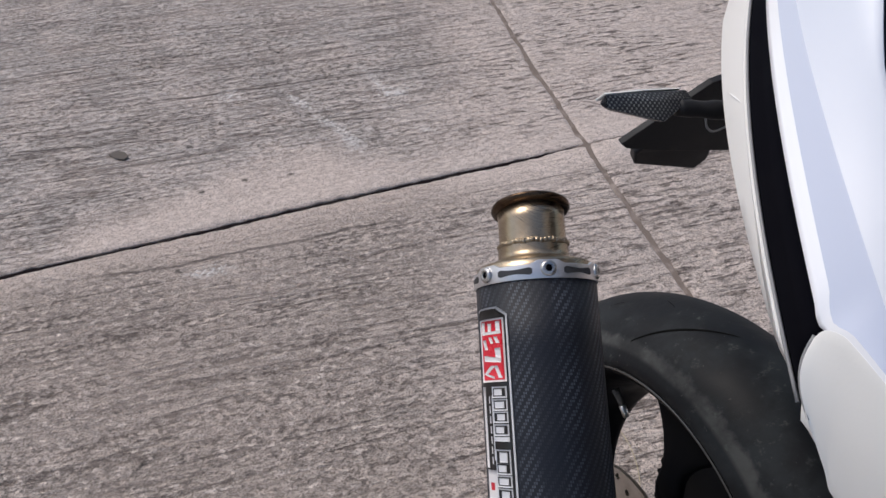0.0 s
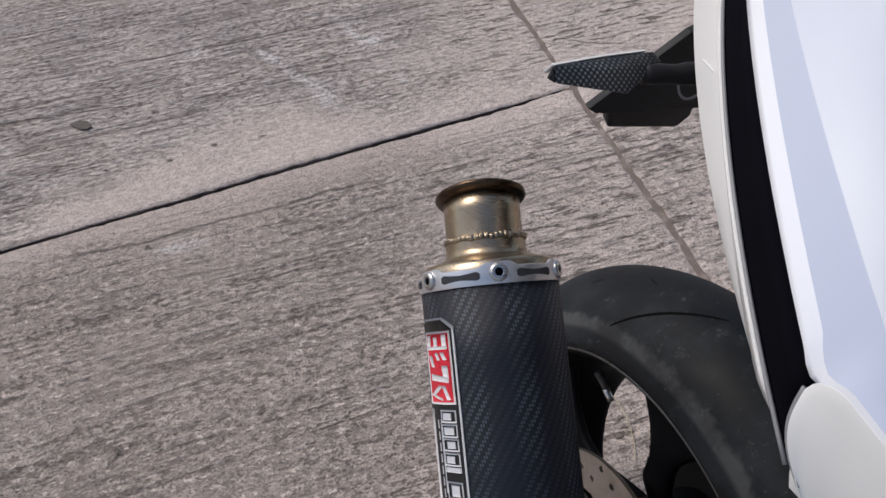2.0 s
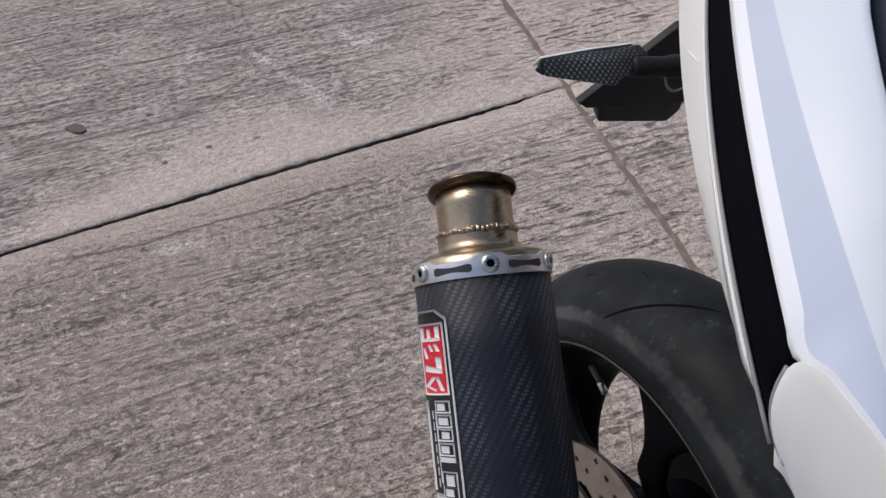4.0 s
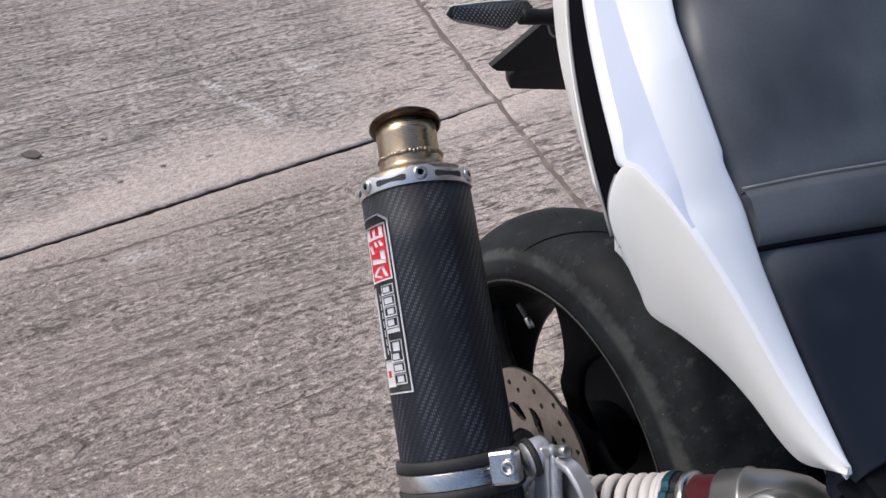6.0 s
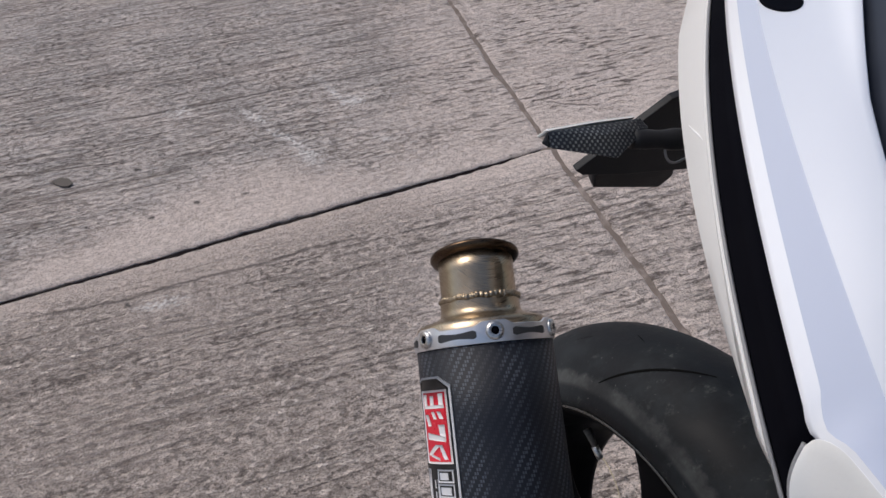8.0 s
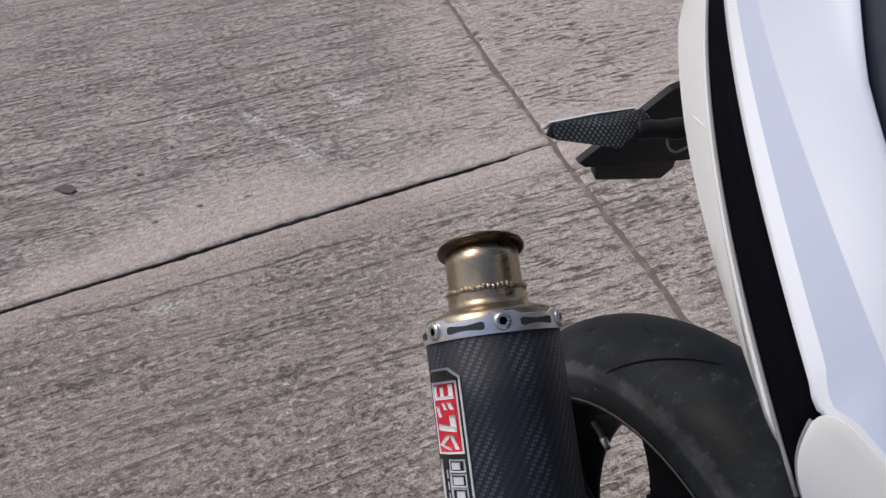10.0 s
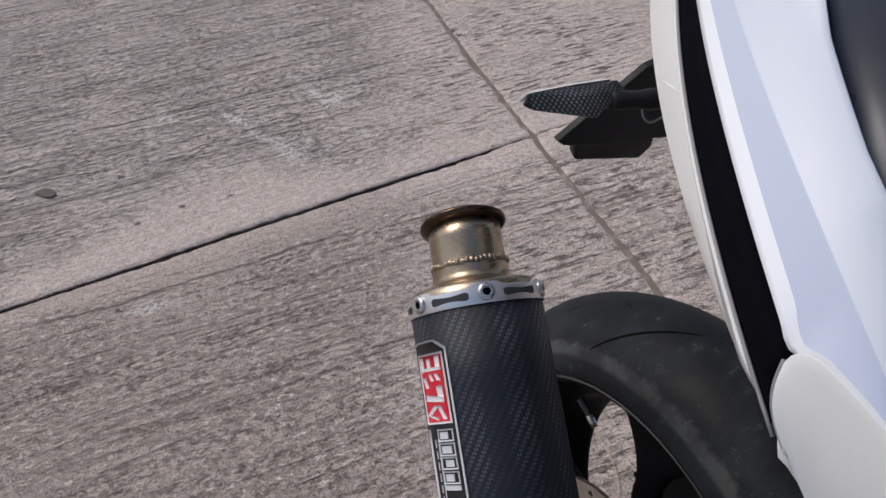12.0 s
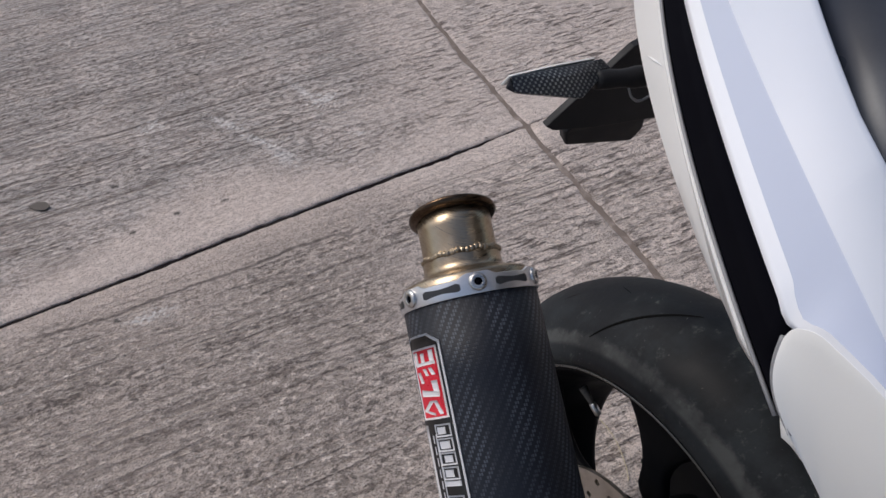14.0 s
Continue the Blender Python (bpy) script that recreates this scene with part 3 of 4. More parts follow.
            part("tread_slit_shade", mesh_of("tread_slit_shade", *sheet(rows)), GROOVE, rim)
    # toothed sprocket on the far side
    teeth = [(0.082, (0.127 - 0.006 * (i % 4 in (2, 3))) * math.cos(2 * math.pi * i / 168), AXLE[2] + (0.127 - 0.006 * (i % 4 in (2, 3))) * math.sin(2 * math.pi * i / 168)) for i in range(168)]
    part("sprocket", prism(teeth, (0.006, 0, 0), "sprocket"), BLACK_PLASTIC, rim, "dark toothed sprocket")
    # brake disc with its holes and slots, carried on the right of the hub
    disc = bmesh.new()
    x0, thick_ = -0.079, 0.0045

    def ring_part(bm, r0, r1, holes, steps, xa, xb):
        # a washer whose holes are cut by laying the plate out as a fine polar grid
        nr = max(2, int((r1 - r0) / 0.0013))
        keep = {}
        grid = [[None] * steps for _ in range(nr + 1)]
        for i in range(nr + 1):
            r = r0 + (r1 - r0) * i / nr
            for j in range(steps):
                a = 2 * math.pi * j / steps
                grid[i][j] = (r, a)
        solid = [[not holes((grid[i][j][0] + grid[i + 1][j][0]) / 2, grid[i][j][1] + math.pi / steps) for j in range(steps)] for i in range(nr)]

        def vert(i, j, x):
            key = (i, j % steps, x)
            if key not in keep:
                r, a = grid[i][j % steps]
                keep[key] = bm.verts.new((x, r * math.cos(a), AXLE[2] + r * math.sin(a)))
            return keep[key]

        for i in range(nr):
            for j in range(steps):
                if not solid[i][j]:
                    continue
                bm.faces.new([vert(i, j, xa), vert(i + 1, j, xa), vert(i + 1, j + 1, xa), vert(i, j + 1, xa)])
                bm.faces.new([vert(i, j + 1, xb), vert(i + 1, j + 1, xb), vert(i + 1, j, xb), vert(i, j, xb)])
                if i == 0 or not solid[i - 1][j]:
                    bm.faces.new([vert(i, j, xa), vert(i, j + 1, xa), vert(i, j + 1, xb), vert(i, j, xb)])
                if i == nr - 1 or not solid[i + 1][j]:
                    bm.faces.new([vert(i + 1, j + 1, xa), vert(i + 1, j, xa), vert(i + 1, j, xb), vert(i + 1, j + 1, xb)])
                if not solid[i][j - 1]:
                    bm.faces.new([vert(i, j, xb), vert(i + 1, j, xb), vert(i + 1, j, xa), vert(i, j, xa)])
                if not solid[i][(j + 1) % steps]:
                    bm.faces.new([vert(i, j + 1, xa), vert(i + 1, j + 1, xa), vert(i + 1, j + 1, xb), vert(i, j + 1, xb)])

    def hole(r, a):
        for k in range(36):
            rr = (0.111, 0.102, 0.093)[k % 3]
            ak = 2 * math.pi * k / 36
            if abs(r - rr) < 0.004:
                da = (a - ak + math.pi) % (2 * math.pi) - math.pi
                if (r - rr) ** 2 + (da * rr) ** 2 < 0.0033 ** 2:
                    return True
        if 0.055 < r < 0.078:
            ph = ((a + (r - 0.055) * 14) / (2 * math.pi) * 10) % 1
            return 0.2 < ph < 0.72 and (0.058 < r < 0.075 or 0.3 < ph < 0.62)
        return False

    ring_part(disc, 0.045, 0.12, hole, 360, x0, x0 + thick_)
    part("brake_disc", disc, DISC_STEEL, rim, "drilled steel brake disc")
    part("disc_carrier", turned([(-0.083, 0.02), (-0.083, 0.036), (-0.078, 0.044), (-0.06, 0.046)], AXLE, (1, 0, 0), (0, 0, 1), 40), RIM_BLACK, rim)
    part("axle_nut", turned([(-0.105, 0.0), (-0.105, 0.011), (-0.103, 0.014), (-0.083, 0.014), (-0.083, 0.024), (-0.08, 0.024)], AXLE, (1, 0, 0), (0, 0, 1), 6), STEEL, rim)
    # valve on the well of the rim
    a = radians(VALVE_TURN)
    out = Vector((0, math.cos(a), math.sin(a)))
    foot = Vector(AXLE) + out * 0.194 + Vector((-0.037, 0, 0))
    stem_way = (-out * 0.9 + Vector((0.25, 0, 0))).normalized()
    part("valve", tube([foot, foot + stem_way * 0.02, foot + stem_way * 0.026], [0.005, 0.0032, 0.0032], 10), RUBBER, rim)
    part("valve_cap", tube([foot + stem_way * 0.02, foot + stem_way * 0.0205, foot + stem_way * 0.034, foot + stem_way * 0.035], [0.0036, 0.0042, 0.0042, 0.003], 10), STEEL, rim, "bright valve cap")


SPOKE_TURN, GROOVE_TURN, VALVE_TURN = 75, 60, 40
wheel()

# silencer: its own line runs up to the rear
S0 = Vector((-0.2515, 0.0547, 0.6338))
SW = Vector((0.0909, 0.7721, 0.629)).normalized()
S1 = (Vector((0, 0, 1)) - SW * SW.z).normalized()
S2 = SW.cross(S1)
R_CAN = 0.0495


def on_can(s, phi, r=R_CAN):
    a = radians(phi)
    return S0 + SW * s + (S1 * math.cos(a) + S2 * math.sin(a)) * r


def can_patch(s0, s1, p0, p1, r, lift=0.0006, corner=0.0, ns=8, na=8, quad=None):
    """A thin curved plate on the silencer's skin; corner: how much of its rear corner is cut away; quad: its four (s, phi) corners instead."""
    def spot(i, j):
        f, g = i / ns, j / na
        if quad:
            a, b, c, d = [np.array(q) for q in quad]
            return (a * (1 - g) + b * g) * (1 - f) + (d * (1 - g) + c * g) * f
        end = s1 - corner * min(max((g - 0.72) / 0.28, 0), 1) - 0.3 * corner * max(0, 1 - g / 0.12)
        return s0 + (end - s0) * f, p0 + (p1 - p0) * g
    rows = [[on_can(*spot(i, j), r + lift) for j in range(na + 1)] for i in range(ns + 1)]
    low = [[on_can(*spot(i, j), r) for j in range(na + 1)] for i in range(ns + 1)]
    verts, faces = sheet(rows)
    n = len(verts)
    k = na + 1
    edge = [j for j in range(k)] + [i * k + na for i in range(1, ns + 1)] + [ns * k + j for j in range(na - 1, -1, -1)] + [i * k for i in range(ns - 1, 0, -1)]
    verts2 = [p for r_ in low for p in r_]
    verts += verts2
    m = len(edge)
    faces += [(edge[i], edge[(i + 1) % m], n + edge[(i + 1) % m], n + edge[i]) for i in range(m)]
    return mesh_of("plate", verts, faces)


def silencer():
    can = part("silencer", turned([(-0.36, R_CAN - 0.004), (-0.345, R_CAN), (-0.2, R_CAN), (0.0, R_CAN), (0.052, R_CAN), (0.053, R_CAN - 0.003)], S0, SW, S1, 96, uv=True),
               CARBON, bike, "matte carbon-fibre exhaust silencer")
    # end ring, its rear edge drawn in between six rivets, with waisted slots
    rows = [[], [], [], [], []]
    for i in range(240):
        phi = 360 * i / 240
        off = abs((phi + 13 + 30) % 60 - 30)
        dip = min(max((off - 8) / 9, 0), 1)
        top = 0.0662 - 0.003 * dip * dip * (3 - 2 * dip)
        for row, (at, r) in zip(rows, ((0.0515, -0.002), (0.0515, 0.001), (0.0522, 0.0014), (top - 0.0006, 0.0014), (top, 0.0002))):
            row.append(on_can(at, phi, R_CAN + r))
    ring = part("end_ring", mesh_of("end_ring", *sheet(rows, True)), RING_ALLOY, can, "satin aluminium end ring with a wavy edge")
    ring.data.set_sharp_from_angle(angle=radians(40))
    for k in range(6):
        phi = -13 + 60 * k
        # slots are dark sheets on the uncut ring, coloured as the shade inside
        rows = []
        for i in range(13):
            f = i / 12
            p = phi + 14 + 32 * f
            half = 0.0017 + 0.0016 * abs(2 * f - 1) ** 1.5
            if i in (0, 12):
                half *= 0.55
            mid = 0.0576
            rows.append([on_can(mid - half, p, R_CAN + 0.0016), on_can(mid + half, p, R_CAN + 0.0016)])
        part("ring_slot_shade", mesh_of("ring_slot_shade", *sheet(rows)), SLOT_SHADE, can)
        c = on_can(0.0590, phi, R_CAN + 0.001)
        out = (on_can(0.0590, phi, 1) - on_can(0.0590, phi, 0)).normalized()
        part("rivet", turned([(0, 0.0062), (0.001, 0.0064), (0.0022, 0.0058), (0.003, 0.004), (0.0026, 0.0028)], c, out, SW, 20), STEEL, can)
        part("rivet_core", turned([(0.0005, 0.003), (0.0016, 0.0029), (0.002, 0.0)], c, out, SW, 12), GAP, can)
    # end cap and outlet; the mouth is cut aslant
    near = (on_can(0, -20, 1) - on_can(0, -20, 0)).normalized()

    def aslant(me):
        for v in me.vertices:
            rise = min(max(((v.co - S0).dot(SW) - 0.087) / 0.026, 0), 1)
            v.co += SW * 0.19 * (v.co - S0).dot(near) * rise
        return me

    part("end_cap", turned([(0.062, R_CAN - 0.001), (0.067, R_CAN - 0.0015), (0.0695, R_CAN - 0.005), (0.0715, R_CAN - 0.012), (0.073, 0.033), (0.075, 0.030), (0.079, 0.0292), (0.0845, 0.0292)], S0, SW, S1, 80),
         GOLD, can, "straw-coloured titanium end cap")
    part("outlet_pipe", aslant(turned([(0.083, 0.0285), (0.087, 0.028), (0.095, 0.0278), (0.104, 0.0278), (0.115, 0.028), (0.115, 0.026), (0.083, 0.0255), (0.05, 0.025)], S0, SW, S1, 80)), GOLD, can, "straw-coloured titanium outlet pipe")
    part("outlet_lip", aslant(turned([(0.1135, 0.0281), (0.114, 0.0303), (0.1155, 0.0323), (0.1172, 0.0332), (0.119, 0.0329), (0.12, 0.0313), (0.1195, 0.029), (0.117, 0.0267), (0.113, 0.026)], S0, SW, S1, 80)),
         GOLD_DARK, can, "heat-browned rolled outlet lip")
    rng = random.Random(4)
    ring, rad = [], []
    for i in range(416):
        a = 360 * i / 416
        beat = abs(math.sin(math.radians(a) * 26)) ** 0.8 * (0.5 + 0.5 * math.sin(math.radians(a) + 0.9))
        ring.append(on_can(0.0862 + 0.0005 * math.sin(a * 0.21) + 0.0003 * rng.uniform(-1, 1), a, 0.0282))
        rad.append(0.0019 + 0.0007 * beat + rng.uniform(0, 0.0002))
    part("weld_bead", tube(ring, rad, 8, closed=True), GOLD, can, "rippled weld bead")
    part("inlet_cone", turned([(-0.47, 0.026), (-0.42, 0.028), (-0.385, 0.04), (-0.355, R_CAN - 0.002)], S0, SW, S1, 48), STEEL, can)
    # strap with rubber edges
    part("strap_rubber", turned([(-0.206, R_CAN - 0.001), (-0.206, R_CAN + 0.003), (-0.2045, R_CAN + 0.0042), (-0.198, R_CAN + 0.0042), (-0.1975, R_CAN + 0.001),
                                 (-0.1835, R_CAN + 0.001), (-0.183, R_CAN + 0.0042), (-0.1755, R_CAN + 0.0042), (-0.174, R_CAN + 0.003), (-0.174, R_CAN - 0.001)], S0, SW, S1, 96), RUBBER, can, "black rubber strap liner")
    part("strap", turned([(-0.1975, R_CAN + 0.001), (-0.1975, R_CAN + 0.003), (-0.1965, R_CAN + 0.0034), (-0.1845, R_CAN + 0.0034), (-0.1835, R_CAN + 0.003), (-0.1835, R_CAN + 0.001)], S0, SW, S1, 96),
         STEEL, can, "polished steel mounting strap")
    # lug that the strap's ends make, with its bolt
    c = on_can(-0.187, 16, R_CAN)
    out = (on_can(-0.187, 50, 1) - on_can(-0.187, 50, 0)).normalized()
    side = SW.cross(out)
    lug = bmesh.new()
    bmesh.ops.create_cube(lug, size=1.0, matrix=Matrix.Translation(c + out * 0.006) @ Matrix((out, side, SW)).transposed().to_4x4() @ Matrix.Diagonal((0.024, 0.02, 0.027, 1)))
    bevelled(part("strap_lug", lug, STEEL, can, "steel strap lug"), 0.003)
    face = c + out * 0.012 - side * 0.009
    part("lug_bolt", turned([(0, 0.0065), (0.0045, 0.0065), (0.0055, 0.0055), (0.0055, 0.0035), (0.003, 0.0032), (0.003, 0)], face, -side, SW, 24), STEEL, can, "socket-head bolt")


silencer()


def badge():
    """Aluminium name plate down the silencer: its marks are plain blocks."""
    r = R_CAN + 0.0003
    plate = part("name_badge", can_patch(-0.118, 0.0335, -94, -53, r, 0.0007, 0.0065, ns=24, na=25), BADGE_SILVER, bike, "black, red and silver name plate")
    put = lambda name, s0, s1, p0, p1, mat, lift=0.0004: part(name, can_patch(s0, s1, p0, p1, r + 0.0007, lift, ns=6, na=6), mat, plate)
    part("black_field", can_patch(-0.1165, 0.032, -92.3, -55, r + 0.0007, 0.0004, 0.0062, ns=20, na=25), BADGE_BLACK, plate)
    put("white_frame", -0.024, 0.0245, -90, -56.5, BADGE_WHITE, 0.0006)
    put("red_block", -0.0225, 0.023, -86.5, -58.5, BADGE_RED, 0.0008)
    # pale angular marks in the red block, kept as plain shapes
    for quad in (((0.05, 0.185), (0.95, 0.185), (0.95, 0.235), (0.05, 0.235)), ((0.05, 0.02), (0.23, 0.02), (0.23, 0.19), (0.05, 0.19)), ((0.4, 0.05), (0.56, 0.05), (0.56, 0.19), (0.4, 0.19)),
                 ((0.76, 0.02), (0.93, 0.02), (0.93, 0.19), (0.76, 0.19)), ((0.06, 0.32), (0.24, 0.32), (0.36, 0.49), (0.19, 0.49)), ((0.4, 0.28), (0.53, 0.28), (0.63, 0.39), (0.5, 0.39)),
                 ((0.64, 0.28), (0.78, 0.28), (0.9, 0.39), (0.75, 0.39)), ((0.12, 0.58), (0.92, 0.645), (0.9, 0.72), (0.1, 0.68)), ((0.66, 0.47), (0.9, 0.47), (0.92, 0.65), (0.7, 0.63)),
                 ((0.03, 0.9), (0.46, 0.755), (0.66, 0.765), (0.24, 0.91)), ((0.03, 0.9), (0.24, 0.89), (0.6, 0.945), (0.6, 0.985)), ((0.6, 0.76), (0.74, 0.76), (0.93, 0.97), (0.78, 0.97))):
        corners = [(0.023 - 0.0455 * v, -86.5 + 28 * u) for u, v in quad]
        part("pale_mark", can_patch(0, 0, 0, 0, r + 0.0007, 0.001, ns=3, na=4, quad=corners), BADGE_WHITE, plate)
    # silver strip of outlined blocks and the thin lines beside it
    for k in range(9):
        s = -0.0275 - 0.0093 * k
        long = (0.0085, 0.0088, 0.0084, 0.0086, 0.0034, 0.0112, 0.0088, 0.0086, 0.0088)[k]
        put("silver_block", s - long, s, -75, -57.5, BADGE_SILVER, 0.0007)
        if long > 0.005:
            put("block_core", s - long + 0.0011, s - 0.0011, -73.4, -59, BADGE_BLACK, 0.0009)
            put("block_bar", s - long + 0.0019, s - 0.0019, *((-71.8, -62.5), (-71.8, -60.6), (-69.5, -60.6))[k % 3], BADGE_SILVER, 0.0011)
    put("white_bar", -0.088, -0.0275, -91, -86, BADGE_WHITE, 0.0007)
    for k in range(7):
        put("fine_line", -0.0345 - 0.0075 * k - 0.0055, -0.0345 - 0.0075 * k, -80.5, -79, BADGE_SILVER, 0.0007)
    put("fine_line", -0.082, -0.034, -76.5, -75.3, BADGE_SILVER, 0.0007)
    put("white_panel", -0.112, -0.0895, -90, -74, BADGE_WHITE, 0.0007)
    put("red_dot", -0.104, -0.0985, -85, -79, BADGE_RED, 0.0009)


badge()

# tail: edge lines as smooth functions of the distance along the bike
def edges(y):
    u = (min(max(y, -0.34), 0.16) + 0.05) / 0.2
    rear = max(0.0, y - 0.16)
    c0 = (-0.2205 + 0.0535 * u + 0.0579 * u * u - 0.0107 * u ** 3, 0.8157 + 0.0774 * u - 0.0368 * u * u + 0.0169 * u ** 3)
    steps = (((-0.0037, 0.0146, -0.0006), (0.0212, 0.0168, -0.0008)), ((-0.0034, 0.0032, -0.0029), (0.0321, -0.0031, -0.0032)),
             ((0.0043, -0.0006, -0.0018), (0.0092, 0.0021, -0.002)), ((0.0062, -0.0044, 0.0056), (0.0186, -0.0136, 0.0042)))
    out = [c0]
    for fx, fz in steps:
        x, z = out[-1]
        out.append((x + fx[0] + fx[1] * u + fx[2] * u * u, z + fz[0] + fz[1] * u + fz[2] * u * u))
    if rear > 0:
        k = max(0.12, 1 - rear / 0.13)
        out = [(x * k, z + rear * 0.25) for x, z in out]
    x4, z4 = out[4]
    # edge to the seat
    x5 = x4 + 0.0554 + 0.0324 * u + 0.0086 * u * u - 0.0019 * u ** 3
    z5 = z4 + 0.0003 + 0.0076 * u * u
    if y < -0.15:
        f = (-0.15 - y) / 0.15
        x5, z5 = -0.1945 - 0.0145 * f, 0.847 - 0.084 * f - 0.016 * f * (1 - f)
    x5 += float(np.interp(y, (-0.3, -0.2, -0.174, -0.156, -0.132, -0.108, -0.08, -0.02, 0.02, 0.06, 0.12), (-0.001, -0.0035, -0.0015, -0.0055, -0.0065, -0.0085, -0.0115, -0.0095, -0.0065, -0.004, 0)))
    if y > 0.06:
        x5 = min(x5 + (y - 0.06) * 0.1, -0.012)
    rise = float(np.interp(y, (-0.21, -0.17, -0.1, 0.06, 0.14), (0, 0.25, 1, 1, 0)))
    return out + [(x5 - 0.0125 * rise, z5 + 0.016 * rise)]


COVER_TOP = [(-0.241, -0.1175, 0.8245), (-0.241, -0.1197, 0.8315), (-0.241, -0.1281, 0.8365), (-0.2405, -0.1376, 0.836), (-0.24, -0.147, 0.8347), (-0.239, -0.1565, 0.8326), (-0.2367, -0.1772, 0.8256),
             (-0.2338, -0.1894, 0.8193), (-0.2289, -0.2097, 0.808), (-0.226, -0.2228, 0.8), (-0.2202, -0.2517, 0.7825), (-0.2159, -0.2743, 0.772), (-0.2124, -0.2922, 0.7665), (-0.2107, -0.2979, 0.765)]
COVER_LOW = [(-0.2405, -0.140, 0.787), (-0.230, -0.156, 0.766), (-0.2235, -0.166, 0.753), (-0.221, -0.19, 0.757), (-0.219, -0.217, 0.759), (-0.216, -0.242, 0.755), (-0.213, -0.262, 0.748),
             (-0.211, -0.277, 0.746), (-0.2105, -0.2885, 0.754), (-0.2107, -0.299, 0.7645)]
TOP_LINE = spline(COVER_TOP, 8)
LOW_LINE = spline(COVER_LOW, 8)


def cover_top(y):
    """Place on the cover's upper edge at y."""
    for a, b in zip(TOP_LINE, TOP_LINE[1:]):
        if a[1] >= y >= b[1]:
            f = (a[1] - y) / max(a[1] - b[1], 1e-9)
            return a + (b - a) * f
    return TOP_LINE[-1] if y < TOP_LINE[-1][1] else None


HOLE_SPOT = (-0.1485, 0.0635)


def tail():
    ys = np.concatenate([np.arange(-0.2965, -0.10, 0.004), np.arange(-0.10, 0.29, 0.01)])
    # upper cowl: bevel, lavender flank and top, cut off below by the side cover
    rows, kinds = [], None
    N = (3, 5, 14)
    for y in ys:
        e = edges(y)
        pts = [np.array((e[i][0], y, e[i][1])) for i in range(2, 6)]
        cut = cover_top(min(y, -0.1198))
        if y < -0.108:
            # the bevel narrows into a strip that runs on along the cover's upper edge
            tuck = float(np.clip((-0.108 - y) / 0.012, 0, 1))
            tuck = tuck * tuck * (3 - 2 * tuck)
            edge = np.array((cut[0], y, cut[2]))
            reach = float(np.clip((y + 0.299) / 0.121, 0, 1))
            strip = edge + np.array((-0.0012, 0, 0.0036 - 0.0012 * np.clip((-0.13 - y) / 0.04, 0, 1))) * (reach ** 0.25)
            pts[1] = pts[1] + (strip - pts[1]) * float(np.clip((-0.108 - y) / 0.022, 0, 1))
            target = pts[1] + np.array((0.0014, 0, 0.0014)) * reach ** 0.5
            hold = float(np.clip((y + 0.18) / 0.026, 0, 1))
            hold = hold * hold * (3 - 2 * hold)
            pts[2] = target + (pts[2] - target) * hold
            pts[0] = pts[0] + (edge + np.array((-0.0014, 0, -0.0012)) - pts[0]) * tuck
        prof = []
        for seg, n in enumerate(N):
            a, b = pts[seg], pts[seg + 1]
            for j in range(n):
                f = (j / n) ** 1.6 if seg == 2 else j / n
                p = a + (b - a) * f
                if seg == 2:
                    hump = 0.002 * math.sin(math.pi * f) * np.clip((0.03 - y) / 0.1, -0.25, 1) * np.clip((y + 0.32) / 0.1, 0.1, 1)
                    lip = 0.006 * np.clip((f - 0.72) / 0.28, 0, 1) ** 2 * np.clip((y + 0.02) / 0.06, 0, 1)
                    p = p + np.array((-0.25 * hump, 0, hump + lip))
                prof.append(p)
        last = pts[3] + np.array((0, 0, 0.006 * np.clip((y + 0.02) / 0.06, 0, 1)))
        k = float(np.clip((y + 0.299) / 0.08, 0.05, 1))
        prof += [last, last + k * np.array((0.0014, 0, -0.0006)), last + k * np.array((0.0025, 0, -0.003)), last + k * np.array((0.003, 0, -0.02))]
        rows.append(prof)
    verts, faces = sheet(rows)
    me = mesh_of("tail_cowl", verts, faces)
    k = len(rows[0])
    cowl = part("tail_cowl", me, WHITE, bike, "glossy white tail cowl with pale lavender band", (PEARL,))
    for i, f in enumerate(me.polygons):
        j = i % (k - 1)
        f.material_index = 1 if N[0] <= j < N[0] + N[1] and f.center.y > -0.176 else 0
    for edge in me.edges:
        cols = [i % k for i in edge.vertices]
        edge.use_edge_sharp = cols[0] == cols[1] and cols[0] in (N[0], N[0] + N[1]) and me.vertices[edge.vertices[0]].co.y > -0.17
    thick(cowl, 0.002, -1.0)
    # the far side of the cowl
    far = mesh_of("tail_cowl_far_side", [(-p[0], p[1], p[2]) for p in verts], [f[::-1] for f in faces])
    thick(part("tail_cowl_far_side", far, WHITE, bike), 0.003, -1.0)
    # flush black disc on top of the cowl, painting the dark of a hole
    e = edges(HOLE_SPOT[1])
    spot = Vector((*HOLE_SPOT, e[4][1] + (e[5][1] - e[4][1]) * (HOLE_SPOT[0] - e[4][0]) / (e[5][0] - e[4][0]) + 0.0004))
    part("cowl_hole_disc", turned([(-0.004, 0.011), (0.0004, 0.011), (0.0009, 0.0104), (0.0006, 0.0098), (0.0012, 0.004), (0.0012, 0.0)], spot, (-0.3, -0.12, 1), (0, 1, 0), 40), GAP, bike, "black disc standing for a dark hole in the cowl")
    # recess, set back between the two panels
    rows = []
